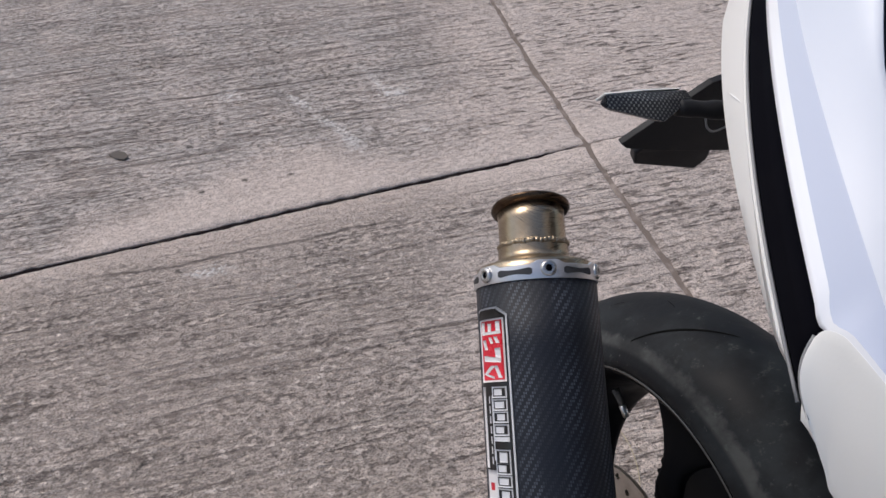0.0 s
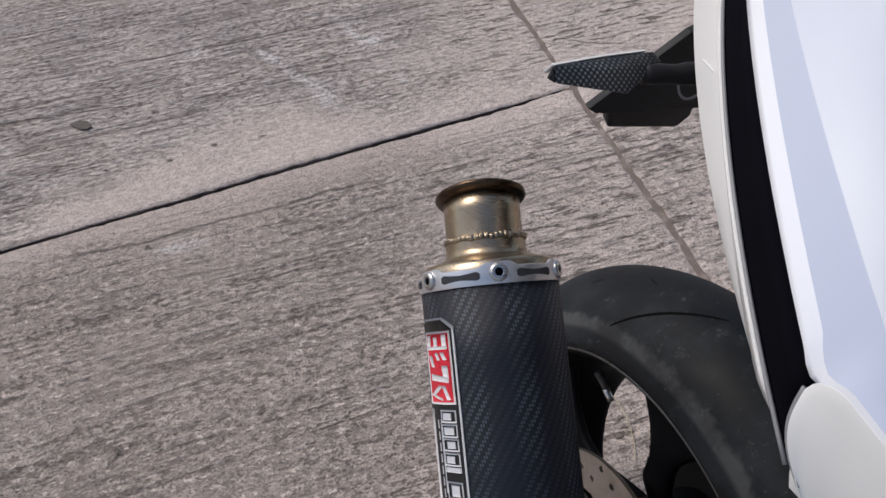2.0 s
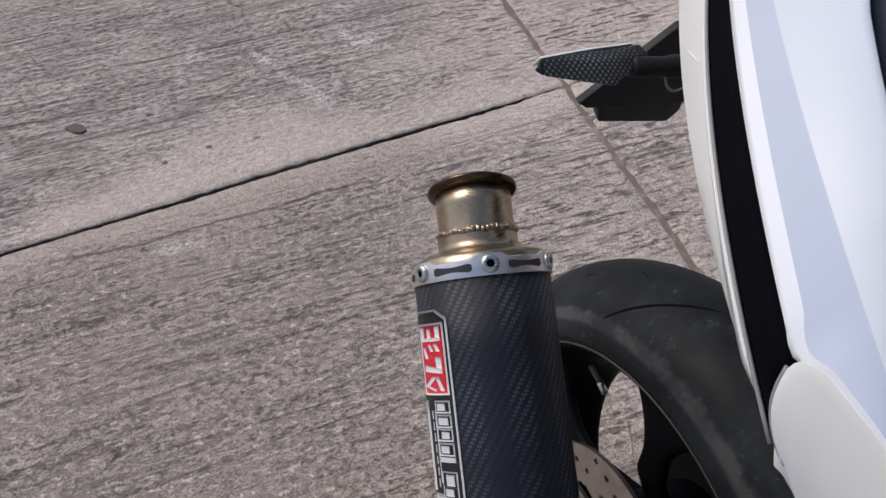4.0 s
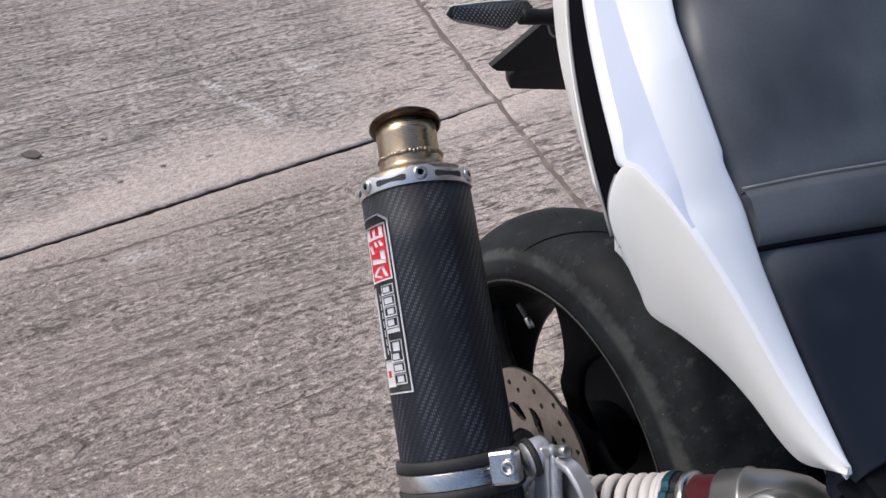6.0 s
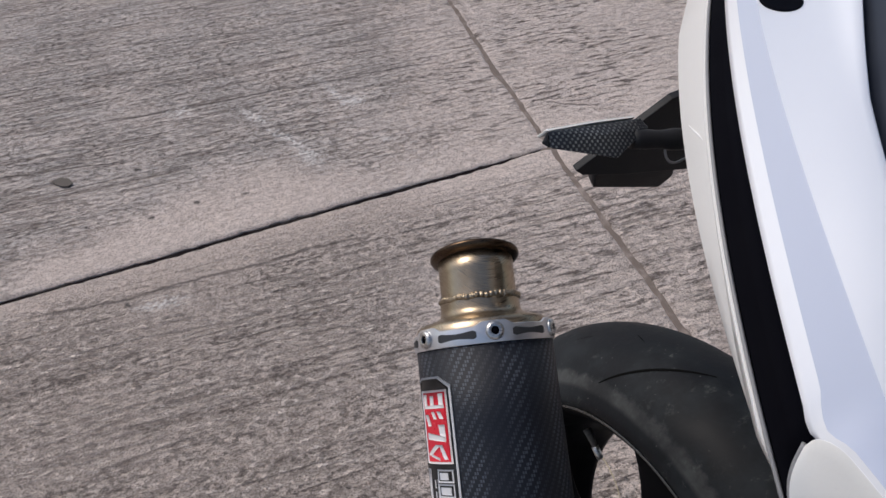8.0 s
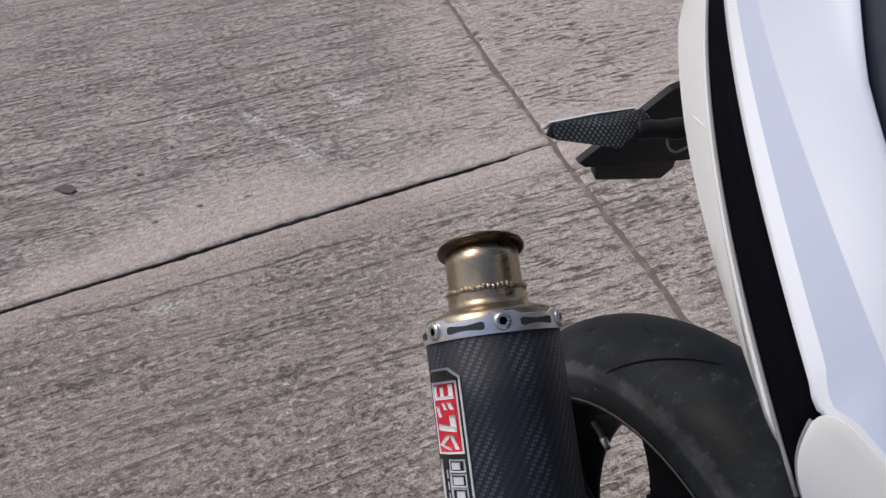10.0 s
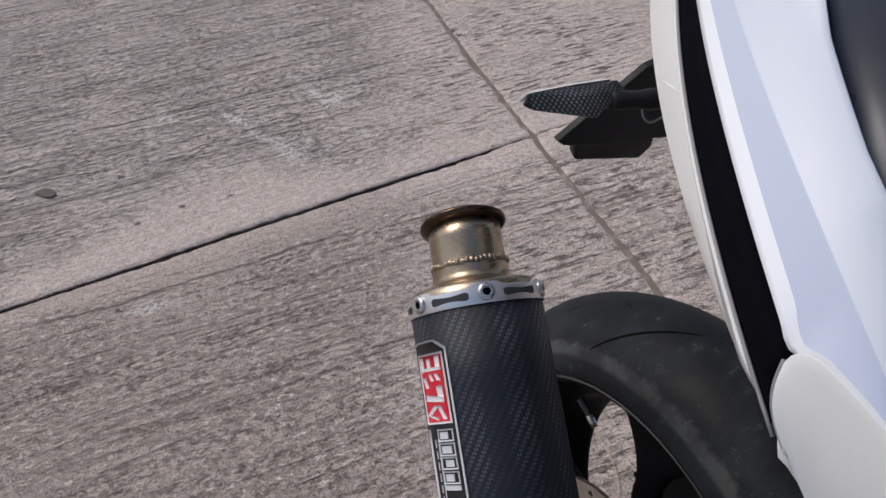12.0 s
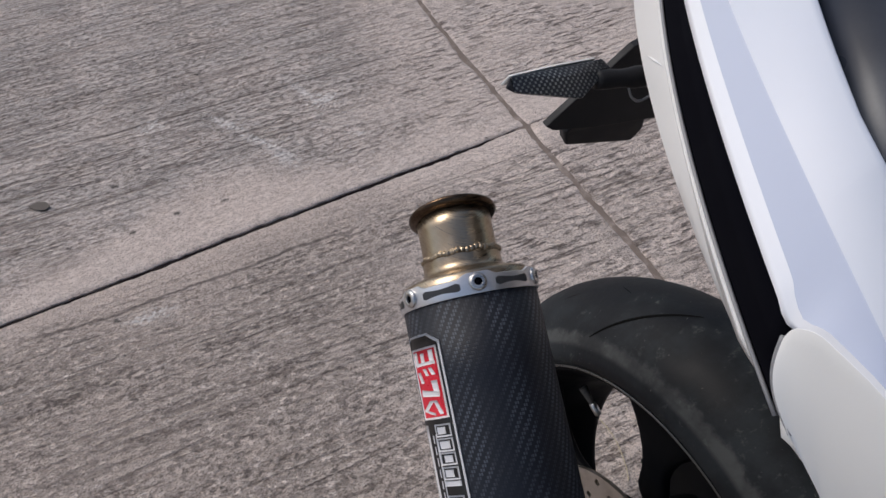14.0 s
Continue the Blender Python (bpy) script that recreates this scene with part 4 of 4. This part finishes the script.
    for y in np.concatenate([np.arange(-0.126, -0.1, 0.003), np.arange(-0.1, 0.29, 0.008)]):
        e = edges(y)
        a, b = np.array((e[1][0], y, e[1][1])), np.array((e[2][0], y, e[2][1]))
        tuck = float(np.clip((-0.106 - y) / 0.008, 0, 1))
        b = b + np.array((0.01, 0, -0.012)) * tuck
        inn = np.array((0.011, 0, 0.0))
        rows.append([a + np.array((0.002, 0, -0.001)), a + inn, (a + b) / 2 + inn * 1.2, b + inn, b + np.array((0.003, 0, 0.002 - 0.004 * tuck))])
    thick(part("tail_recess", mesh_of("tail_recess", *sheet(rows)), GAP, bike, "black recessed band along the tail"), 0.003, -1.0)
    # lower panel with its turned-under edge
    rows = []
    for y in np.arange(-0.134, 0.29, 0.006):
        e = edges(y)
        a, b = np.array((e[0][0], y, e[0][1])), np.array((e[1][0], y, e[1][1]))
        b = b + np.array((-0.001, 0, -0.003))
        draw = np.array((0.009 * min(max((-0.1 - y) / 0.034, 0), 1), 0, 0))
        slim = 1 - 0.75 * min(max((-0.095 - y) / 0.035, 0), 1)
        b = b + draw
        a = b + (a + draw - b) * slim
        mid = (a + b) / 2 + np.array((-0.0015, 0, 0.0)) * slim
        rows.append([a + slim * np.array((0.035, 0, -0.02)), a + slim * np.array((0.01, 0, -0.0075)), a + slim * np.array((0.002, 0, -0.0025)), a, mid, b, b + np.array((0.001, 0, -0.0004)), b + np.array((0.003, 0, -0.006 * slim))])
    lower = part("lower_tail_panel", mesh_of("lower_tail_panel", *sheet(rows)), LOWER_WHITE, bike, "cream-white lower tail panel")
    lower.data.set_sharp_from_angle(angle=radians(22))
    thick(lower, 0.002, -1.0)
    rows = []
    for i in range(9):
        f = i / 8
        y = 0.066 - 0.024 * f
        e = edges(y)
        g = 0.35 + 0.47 * f
        a, b = Vector((e[0][0], y, e[0][1])), Vector((e[1][0] - 0.001, y, e[1][1] - 0.003))
        p = a + (b - a) * g + Vector((-0.0016 * (1 - abs(2 * g - 1)) - 0.0009, 0, 0.0006))
        w = (b - a).normalized() * 0.0006 * math.sin(math.pi * f)
        rows.append([p - w, p + Vector((-0.0003, 0, 0)), p + w])
    part("paint_scratch", mesh_of("paint_scratch", *sheet(rows)), SCRATCH, lower, "short white scratch")
    seal = [np.array((edges(y)[1][0], y, edges(y)[1][1] - 0.0025)) for y in np.arange(-0.13, 0.28, 0.01)]
    part("edge_seal", tube(seal, 0.0011, 6), SEAM, lower, "thin grey edge")
    # side cover: a satin plate bowed outward, between its own two edges
    n = 40
    pick = lambda line, f: line[min(int(f * (len(line) - 1)), len(line) - 2)] + (line[min(int(f * (len(line) - 1)), len(line) - 2) + 1] - line[min(int(f * (len(line) - 1)), len(line) - 2)]) * (f * (len(line) - 1) - min(int(f * (len(line) - 1)), len(line) - 2))
    rows = []
    for i in range(n + 1):
        f = i / n
        a, b = pick(TOP_LINE, f), pick(LOW_LINE, f)
        row = []
        for j in range(13):
            g = j / 12
            p = a + (b - a) * g
            bow = 0.004 * math.sin(math.pi * g)
            rear = 0.004 * math.sin(math.pi * g) * max(0, 1 - f * 9)
            row.append(p + np.array((-bow - 0.0015, rear, 0)))
        rows.append(row)
    cover = part("side_cover", mesh_of("side_cover", *sheet(rows)), MATTE_WHITE, bike, "satin white side cover")
    thick(cover, 0.004, -1.0)
    bevelled(cover, 0.0012, 2, 50)
    rim_line = [p + np.array((0.001, 0.001, 0)) for p in rows[0]]
    part("edge_seal", tube(rim_line, 0.001, 6), SEAM, cover, "thin grey edge")


tail()


def crown_at(y):
    f = min(max((y + 0.3) / 0.24, 0), 1)
    return 0.027 + 0.05 * f * f * (3 - 2 * f)


def seat():
    rows, front = [], []
    for y in np.concatenate([np.arange(-0.75, -0.3, 0.03), [-0.3, -0.2995], np.arange(-0.294, 0.13, 0.012), [0.135]]):
        x5, z5 = edges(max(y, -0.302))[5]
        if y < -0.302:
            f = (-0.302 - y) / 0.45
            x5, z5 = x5 + 0.02 * f, z5 - 0.03 * f
        w = max(-(x5 + 0.001), 0.012)
        side = 0.03 * np.clip((-0.32 - y) / 0.1, 0, 1)
        row = []
        for j in range(33):
            g = -1 + 2 * j / 32
            crown = (1 - abs(g) ** 2.0)
            drop = (0.008 if y > -0.29 else 0.02) * max(0, abs(g) - 0.95) / 0.05
            row.append((g * w, y, z5 - 0.004 + crown_at(y) * crown - drop))
        row = [(-w + 0.02, y, z5 - 0.04 - side)] + row + [(w - 0.02, y, z5 - 0.04 - side)]
        (front if y <= -0.3 else rows).append([(p[0], p[1], p[2] - (0.006 if y <= -0.3 else 0)) for p in row])
    lip = [(p[0] * 0.98, p[1] + 0.002, p[2] - 0.03) for p in rows[0]]
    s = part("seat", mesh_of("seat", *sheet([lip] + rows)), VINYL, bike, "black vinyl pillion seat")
    part("rider_seat", mesh_of("rider_seat", *sheet(front)), MATT_BLACK, bike, "matt black rider seat")
    # grab strap over the seat
    rows = []
    for j in range(41):
        g = -1 + 2 * j / 40
        line = []
        for k, (dy, lift) in enumerate(((0.0, 0.0), (0.001, 0.0045), (0.006, 0.0065), (0.017, 0.0065), (0.0222, 0.0055), (0.0236, 0.003), (0.0236, -0.004))):
            y = STRAP_Y - dy - 0.03 * (1 - g * g)
            x5, z5 = edges(max(y, -0.302))[5]
            w = -(x5 + 0.0035)
            crown = 1 - abs(g) ** 2.0
            line.append((g * w, y, z5 - 0.002 + crown_at(y) * crown + lift))
        rows.append(line)
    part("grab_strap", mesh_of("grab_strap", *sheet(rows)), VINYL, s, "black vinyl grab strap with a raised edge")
    # slim piping on the raised edge, its sunlit highlight painted as pale grey
    line = []
    for j in range(41):
        g = -1 + 2 * j / 40
        y = STRAP_Y + 0.0005 - 0.03 * (1 - g * g)
        x5, z5 = edges(max(y, -0.302))[5]
        line.append((-g * (x5 + 0.004), y, z5 + 0.002 + crown_at(y) * (1 - abs(g) ** 2.0)))
    part("strap_piping_glint", tube(line, 0.0009, 8), PIPING_GLINT, s, "raised piping with its highlight in the pale colour")
    # black tube that draws the shade below the strap's front edge
    line = []
    for j in range(41):
        g = -1 + 2 * j / 40
        y = STRAP_Y - 0.0247 - 0.03 * (1 - g * g)
        x5, z5 = edges(max(y, -0.302))[5]
        line.append((-g * (x5 + 0.004), y, z5 - 0.0026 + crown_at(y) * (1 - abs(g) ** 2.0)))
    part("strap_shade_line", tube(line, 0.0016, 8), GAP, s, "black line for the shade under the strap's edge")
    # matt black panel that carries on forward from the white tip
    rows = []
    for y in np.arange(-0.296, -0.76, -0.02):
        f = min((-0.296 - y) / 0.2, 1)
        rows.append([(-0.14, y, 0.72), (-0.195, y, 0.756 - 0.03 * f), (-0.209, y, 0.75 - 0.03 * f), (-0.196, y, 0.733 - 0.02 * f), (-0.165, y, 0.7), (-0.12, y, 0.65)])
    thick(part("side_panel", mesh_of("side_panel", *sheet(rows)), MATT_BLACK, bike, "matt black panel below the seat"), 0.003, -1.0)
    # dark body below the seat, to which seat and tail are fixed
    prof = [(-0.085, 0.735), (-0.06, 0.69), (0.06, 0.69), (0.085, 0.735), (0.0, 0.76)]
    part("under_seat_tray", prism([(x, -0.72, z) for x, z in prof], (0, 0.6, 0.03)), BLACK_PLASTIC, bike, "black under-seat tray")


STRAP_Y = -0.168
seat()


def turn_signal():
    """Faceted indicator on a short stalk, with a carbon-look cap and a bright lens edge."""
    tip, top_l, top_r, end, keel, low_l = [Vector(p) for p in ((-0.2419, 0.1056, 0.8304), (-0.2352, 0.1118, 0.8344), (-0.157, 0.1207, 0.8355), (-0.1525, 0.115, 0.8315),
                                                              (-0.186, 0.0976, 0.8206), (-0.2363, 0.1029, 0.828))]
    back = Vector((0.009, 0.017, -0.011))
    mid = (top_l + top_r + keel) / 3
    bulge = Vector((0.0005, -0.003, 0.004))

    def shell(front, name, depth=1.0):
        rear = [mid + (p - mid) * 0.88 + back * depth for p in front]
        n = len(front)
        crown = sum(front, Vector()) / n + bulge * (0.6 if n > 3 else 0.2)
        verts = list(front) + rear + [crown]
        faces = [(i, (i + 1) % n, 2 * n) for i in range(n)] + [tuple(range(n, 2 * n))[::-1]] + [(i, n + i, n + (i + 1) % n, (i + 1) % n) for i in range(n)]
        me = mesh_of(name, verts, faces, False)
        layer = me.uv_layers.new(name="map")
        for loop in me.loops:
            co = me.vertices[loop.vertex_index].co
            layer.data[loop.index].uv = (co.x * 1.05, co.y * 0.8 + co.z * 0.6)
        return me

    sig = bevelled(part("turn_signal", shell([low_l, keel, end, top_r, top_l], "turn_signal"), CARBON_CHECK, bike, "carbon-look turn signal with clear lens"), 0.0012)
    bevelled(part("end_cap", shell([tip, low_l + Vector((-0.0002, 0, 0)), top_l + Vector((-0.0002, 0, 0))], "end_cap", 0.9), BLACK_PLASTIC, sig, "dark pointed end"), 0.0008)
    lens = [top_l + Vector((0.0015, 0.0006, 0.0002)), top_l * 0.5 + top_r * 0.5 + Vector((0, 0.0012, 0.0009)), top_r + Vector((-0.004, 0.0006, 0.0004)), top_r + Vector((-0.004, 0.01, -0.012)), top_l + Vector((0.004, 0.012, -0.012))]
    bevelled(part("lens", prism(lens, (0, 0.004, -0.001)), CHROME, sig, "clear lens with bright edge"), 0.001)
    line = spline([(-0.166, 0.113, 0.8245), (-0.15, 0.110, 0.825), (-0.13, 0.106, 0.8265), (-0.08, 0.098, 0.83)], 4)
    part("stalk", tube(line, [0.0068] * 4 + [0.0064, 0.0063, 0.0066] + [0.0075] * (len(line) - 7), 16), BLACK_PLASTIC, sig, "black rubber stalk")
    wire = spline([(-0.139, 0.108, 0.819), (-0.136, 0.105, 0.812), (-0.128, 0.104, 0.809), (-0.115, 0.104, 0.815)], 6)
    part("wire", tube(wire, 0.0009, 6), SEAM, sig, "thin grey wire")


turn_signal()


def plate_hanger():
    """Black plastic bracket behind the tail, with a lamp box under its front edge."""
    half = [(-0.106, 0.7226), (-0.097, 0.7175), (-0.05, 0.714), (0.05, 0.714), (0.097, 0.7175), (0.106, 0.7226), (0.028, 0.791), (0.0, 0.802), (-0.028, 0.791)]
    me = prism([(x, 0.224, z) for x, z in half], (0, 0.008, 0.001), "plate_hanger")
    hang = bevelled(part("plate_hanger", me, BLACK_PLASTIC, bike, "black plastic number-plate hanger"), 0.001)
    box = [(-0.056, 0.256, 0.692), (-0.047, 0.26, 0.674), (0.04, 0.26, 0.666), (0.048, 0.256, 0.682), (0.04, 0.25, 0.705), (-0.05, 0.25, 0.705)]
    bevelled(part("plate_lamp_box", prism(box, (0, 0.014, 0.006)), BLACK_PLASTIC, hang, "black lamp box"), 0.003)


plate_hanger()


def shock():
    """Side-mounted shock absorber lying forward and up, white coil spring."""
    low, high = Vector((-0.1846, -0.1668, 0.5114)), Vector((-0.1199, -0.2681, 0.6259))
    ax = (high - low).normalized()
    up = Vector((1, 0, 0))
    body = part("shock_absorber", turned([(-0.085, 0.0), (-0.085, 0.011), (0.0, 0.011), (0.0, 0.0165), (0.11, 0.0165), (0.11, 0.0)], low, ax, up, 32), BLACK_PLASTIC, bike, "shock absorber with dirty white coil spring")
    e1 = (up - ax * ax.dot(up)).normalized()
    e2 = ax.cross(e1)
    path, s, a = [], -0.075, 0.0
    while s < 0.0765:
        pitch = 0.0145 - 0.006 * min(max((s - 0.02) / 0.05, 0), 1)
        path.append(low + ax * s + (e1 * math.cos(a) + e2 * math.sin(a)) * 0.0278)
        s += pitch / 28
        a += 2 * math.pi / 28
    part("coil_spring", tube(path, 0.0043, 10), SPRING_WHITE, body, "dirty white coil spring")
    part("sleeve", turned([(-0.04, 0.017), (-0.04, 0.0185), (0.03, 0.0185), (0.03, 0.017)], low, ax, up, 28), RED, body, "faded red damper sleeve")
    part("spring_seat", turned([(0.0745, 0.02), (0.0745, 0.0322), (0.0775, 0.033), (0.079, 0.0325), (0.079, 0.02)], low, ax, up, 40), SPRING_WHITE, body)
    # notched collars
    for s0, s1, r, mat, name, label in ((0.079, 0.085, 0.033, TEAL, "adjuster_collar", "blue-green notched collar"), (0.0855, 0.0905, 0.0318, BLACK_PLASTIC, "lock_collar", "black notched collar")):
        rows = []
        for x, k in ((s0, 0.92), (s0, 1.0), (s1, 1.0), (s1, 0.92)):
            rows.append([low + ax * x + (e1 * math.cos(2 * math.pi * i / 60) + e2 * math.sin(2 * math.pi * i / 60)) * r * k * (0.93 if i % 10 in (0, 1) and k == 1 else 1) for i in range(60)])
        part(name, mesh_of(name, *sheet(rows, True), smooth=False), mat, body, label)
    part("lock_ring", turned([(0.0905, 0.02), (0.0905, 0.031), (0.092, 0.0325), (0.097, 0.0325), (0.0985, 0.031), (0.0985, 0.02)], low, ax, up, 40), STEEL, body, "worn bright lock ring")
    prof = [(0.0975, 0.02)]
    for i in range(10):
        prof += [(0.0985 + 0.002 * i, 0.0292), (0.0995 + 0.002 * i, 0.0272)]
    part("threaded_body", turned(prof + [(0.119, 0.028), (0.119, 0.01)], low, ax, up, 64, smooth=False), RED, body, "faded red threaded body")
    part("top_mount", turned([(0.117, 0.01), (0.117, 0.0305), (0.119, 0.0325), (0.136, 0.033), (0.1375, 0.034), (0.1395, 0.034), (0.141, 0.0325), (0.16, 0.031), (0.178, 0.026), (0.19, 0.017), (0.194, 0.0)], low, ax, up, 48), ALLOY, body, "cast alloy top mount")
    eye = low + ax * 0.165
    side = (Vector((-0.6, -0.3, 0.74)) - ax * ax.dot(Vector((-0.6, -0.3, 0.74)))).normalized()
    side = (side + Vector((-0.9, 0, 0))).normalized()
    part("mount_eye", turned([(0.01, 0.022), (0.034, 0.021), (0.036, 0.019), (0.036, 0.0135), (0.03, 0.013)], eye, side, ax, 36), ALLOY, body, "alloy mounting eye")
    part("mount_bolt", turned([(0.028, 0.013), (0.033, 0.0125), (0.033, 0.009), (0.039, 0.0085), (0.0405, 0.0075), (0.0405, 0.0)], eye, side, ax, 24), STEEL, body, "mounting bolt")


shock()


def footrest_hanger():
    """Polished alloy bracket that carries the silencer's strap, in two ribs with a braided hose between."""
    boss0, boss1 = on_can(-0.187, 44, R_CAN + 0.01), Vector((-0.21, -0.122, 0.555))
    way = (boss1 - boss0).normalized()
    plate = part("footrest_hanger", tube([boss0, boss0 + (boss1 - boss0) * 0.4, boss1 - way * 0.003, boss1], [0.0135, 0.014, 0.0135, 0.011], 24), BRIGHT_ALLOY, bike, "cast alloy footrest hanger")
    part("rubber_grommet", tube([boss0 + way * 0.002, boss0 + way * 0.003, boss0 + way * 0.007, boss0 + way * 0.008], [0.014, 0.0162, 0.0162, 0.014], 28), RUBBER, plate, "black rubber grommet")
    # web behind the arms
    web = [(-0.112, 0.548), (-0.128, 0.566), (-0.15, 0.573), (-0.168, 0.571), (-0.183, 0.556), (-0.197, 0.5), (-0.2, 0.4), (-0.165, 0.4), (-0.141, 0.482), (-0.119, 0.512)]
    bevelled(part("web", prism([(-0.211, y, z) for y, z in web], (0.006, 0, 0)), ALLOY, plate, "dull grey bracket web"), 0.0015)
    # flat upright lever with a hooked top and its pin
    bar = [(-0.1196, 0.5562), (-0.1262, 0.571), (-0.1317, 0.5767), (-0.136, 0.5775), (-0.1375, 0.5725), (-0.1345, 0.5655), (-0.1613, 0.5164), (-0.19, 0.45), (-0.176, 0.43), (-0.1477, 0.4957)]
    bevelled(part("lever", prism([(-0.224, y, z) for y, z in bar], (0.009, 0, 0)), BRIGHT_ALLOY, plate, "pale cast lever"), 0.0025)
    part("lever_pin", tube([(-0.217, -0.135, 0.5735), (-0.216, -0.1385, 0.577), (-0.2155, -0.144, 0.5825), (-0.2153, -0.1445, 0.583)], [0.0045, 0.005, 0.005, 0.0035], 16), ALLOY, plate, "small dull pin")
    # curved arm on the other side of the hose
    rows = []
    line = spline(((-0.216, -0.1425, 0.5695), (-0.216, -0.1543, 0.5754), (-0.216, -0.1659, 0.5749), (-0.216, -0.176, 0.5721), (-0.216, -0.1845, 0.5645), (-0.216, -0.194, 0.545), (-0.214, -0.202, 0.5), (-0.21, -0.204, 0.4)), 8)
    for i, p in enumerate(line):
        t = line[min(i + 1, len(line) - 1)] - line[max(i - 1, 0)]
        side = np.cross(t / np.linalg.norm(t), (1, 0, 0))
        side = side / np.linalg.norm(side) * 0.003
        rows.append([p + side + np.array((-0.007, 0, 0)), p - side + np.array((-0.007, 0, 0)), p - side + np.array((0.007, 0, 0)), p + side + np.array((0.007, 0, 0))])
    bevelled(part("curved_arm", mesh_of("curved_arm", *sheet(rows, True), smooth=False), BRIGHT_ALLOY, plate, "curved alloy arm"), 0.002)
    # plaited steel hose: three strands wound round one line
    core = spline(((-0.218, -0.1375, 0.5715), (-0.219, -0.1461, 0.5568), (-0.219, -0.1554, 0.5387), (-0.219, -0.1676, 0.5161), (-0.218, -0.184, 0.47), (-0.21, -0.195, 0.4)), 36)
    part("braided_hose", tube(core, 0.0028, 8), RUBBER, plate, "plaited steel hose")
    for k in range(3):
        strand = []
        for i, p in enumerate(core):
            a = i * 0.42 + 2 * math.pi * k / 3
            strand.append(p + np.array((math.cos(a) * 0.0032, math.sin(a) * 0.0032, 0)))
        part("strand", tube(strand, 0.0018, 6), BRIGHT_ALLOY, plate)


footrest_hanger()


def swingarm():
    """Dark arm from the axle forward, and the frame that it hangs in."""
    for side in (-1, 1):
        rows = []
        for y, z, h in ((0.035, 0.305, 0.018), (0.0, 0.305, 0.028), (-0.12, 0.32, 0.042), (-0.3, 0.36, 0.05), (-0.5, 0.4, 0.05)):
            x = side * (0.115 if y > -0.3 else 0.1)
            rows.append([(x - 0.014, y, z - h), (x + 0.014, y, z - h), (x + 0.014, y, z + h), (x - 0.014, y, z + h)])
        bevelled(part("swingarm", mesh_of("swingarm", *sheet(rows, True), smooth=False), BLACK_PLASTIC, bike, "black swingarm"), 0.006)
    guard = [(0.10, -0.42, 0.36), (0.10, -0.1, 0.3), (0.10, 0.05, 0.32), (0.10, 0.03, 0.44), (0.10, -0.1, 0.55), (0.10, -0.3, 0.6), (0.10, -0.42, 0.55)]
    bevelled(part("chain_guard", prism(guard, (0.012, 0, 0)), BLACK_PLASTIC, bike, "black chain guard"), 0.004)
    frame_ = [(-0.07, -0.72, 0.7), (-0.07, -0.38, 0.72), (-0.07, -0.4, 0.45), (-0.07, -0.58, 0.3), (-0.07, -0.72, 0.4)]
    bevelled(part("main_frame", prism(frame_, (0.14, 0, 0)), BLACK_PLASTIC, bike, "black frame below the seat"), 0.01)


swingarm()
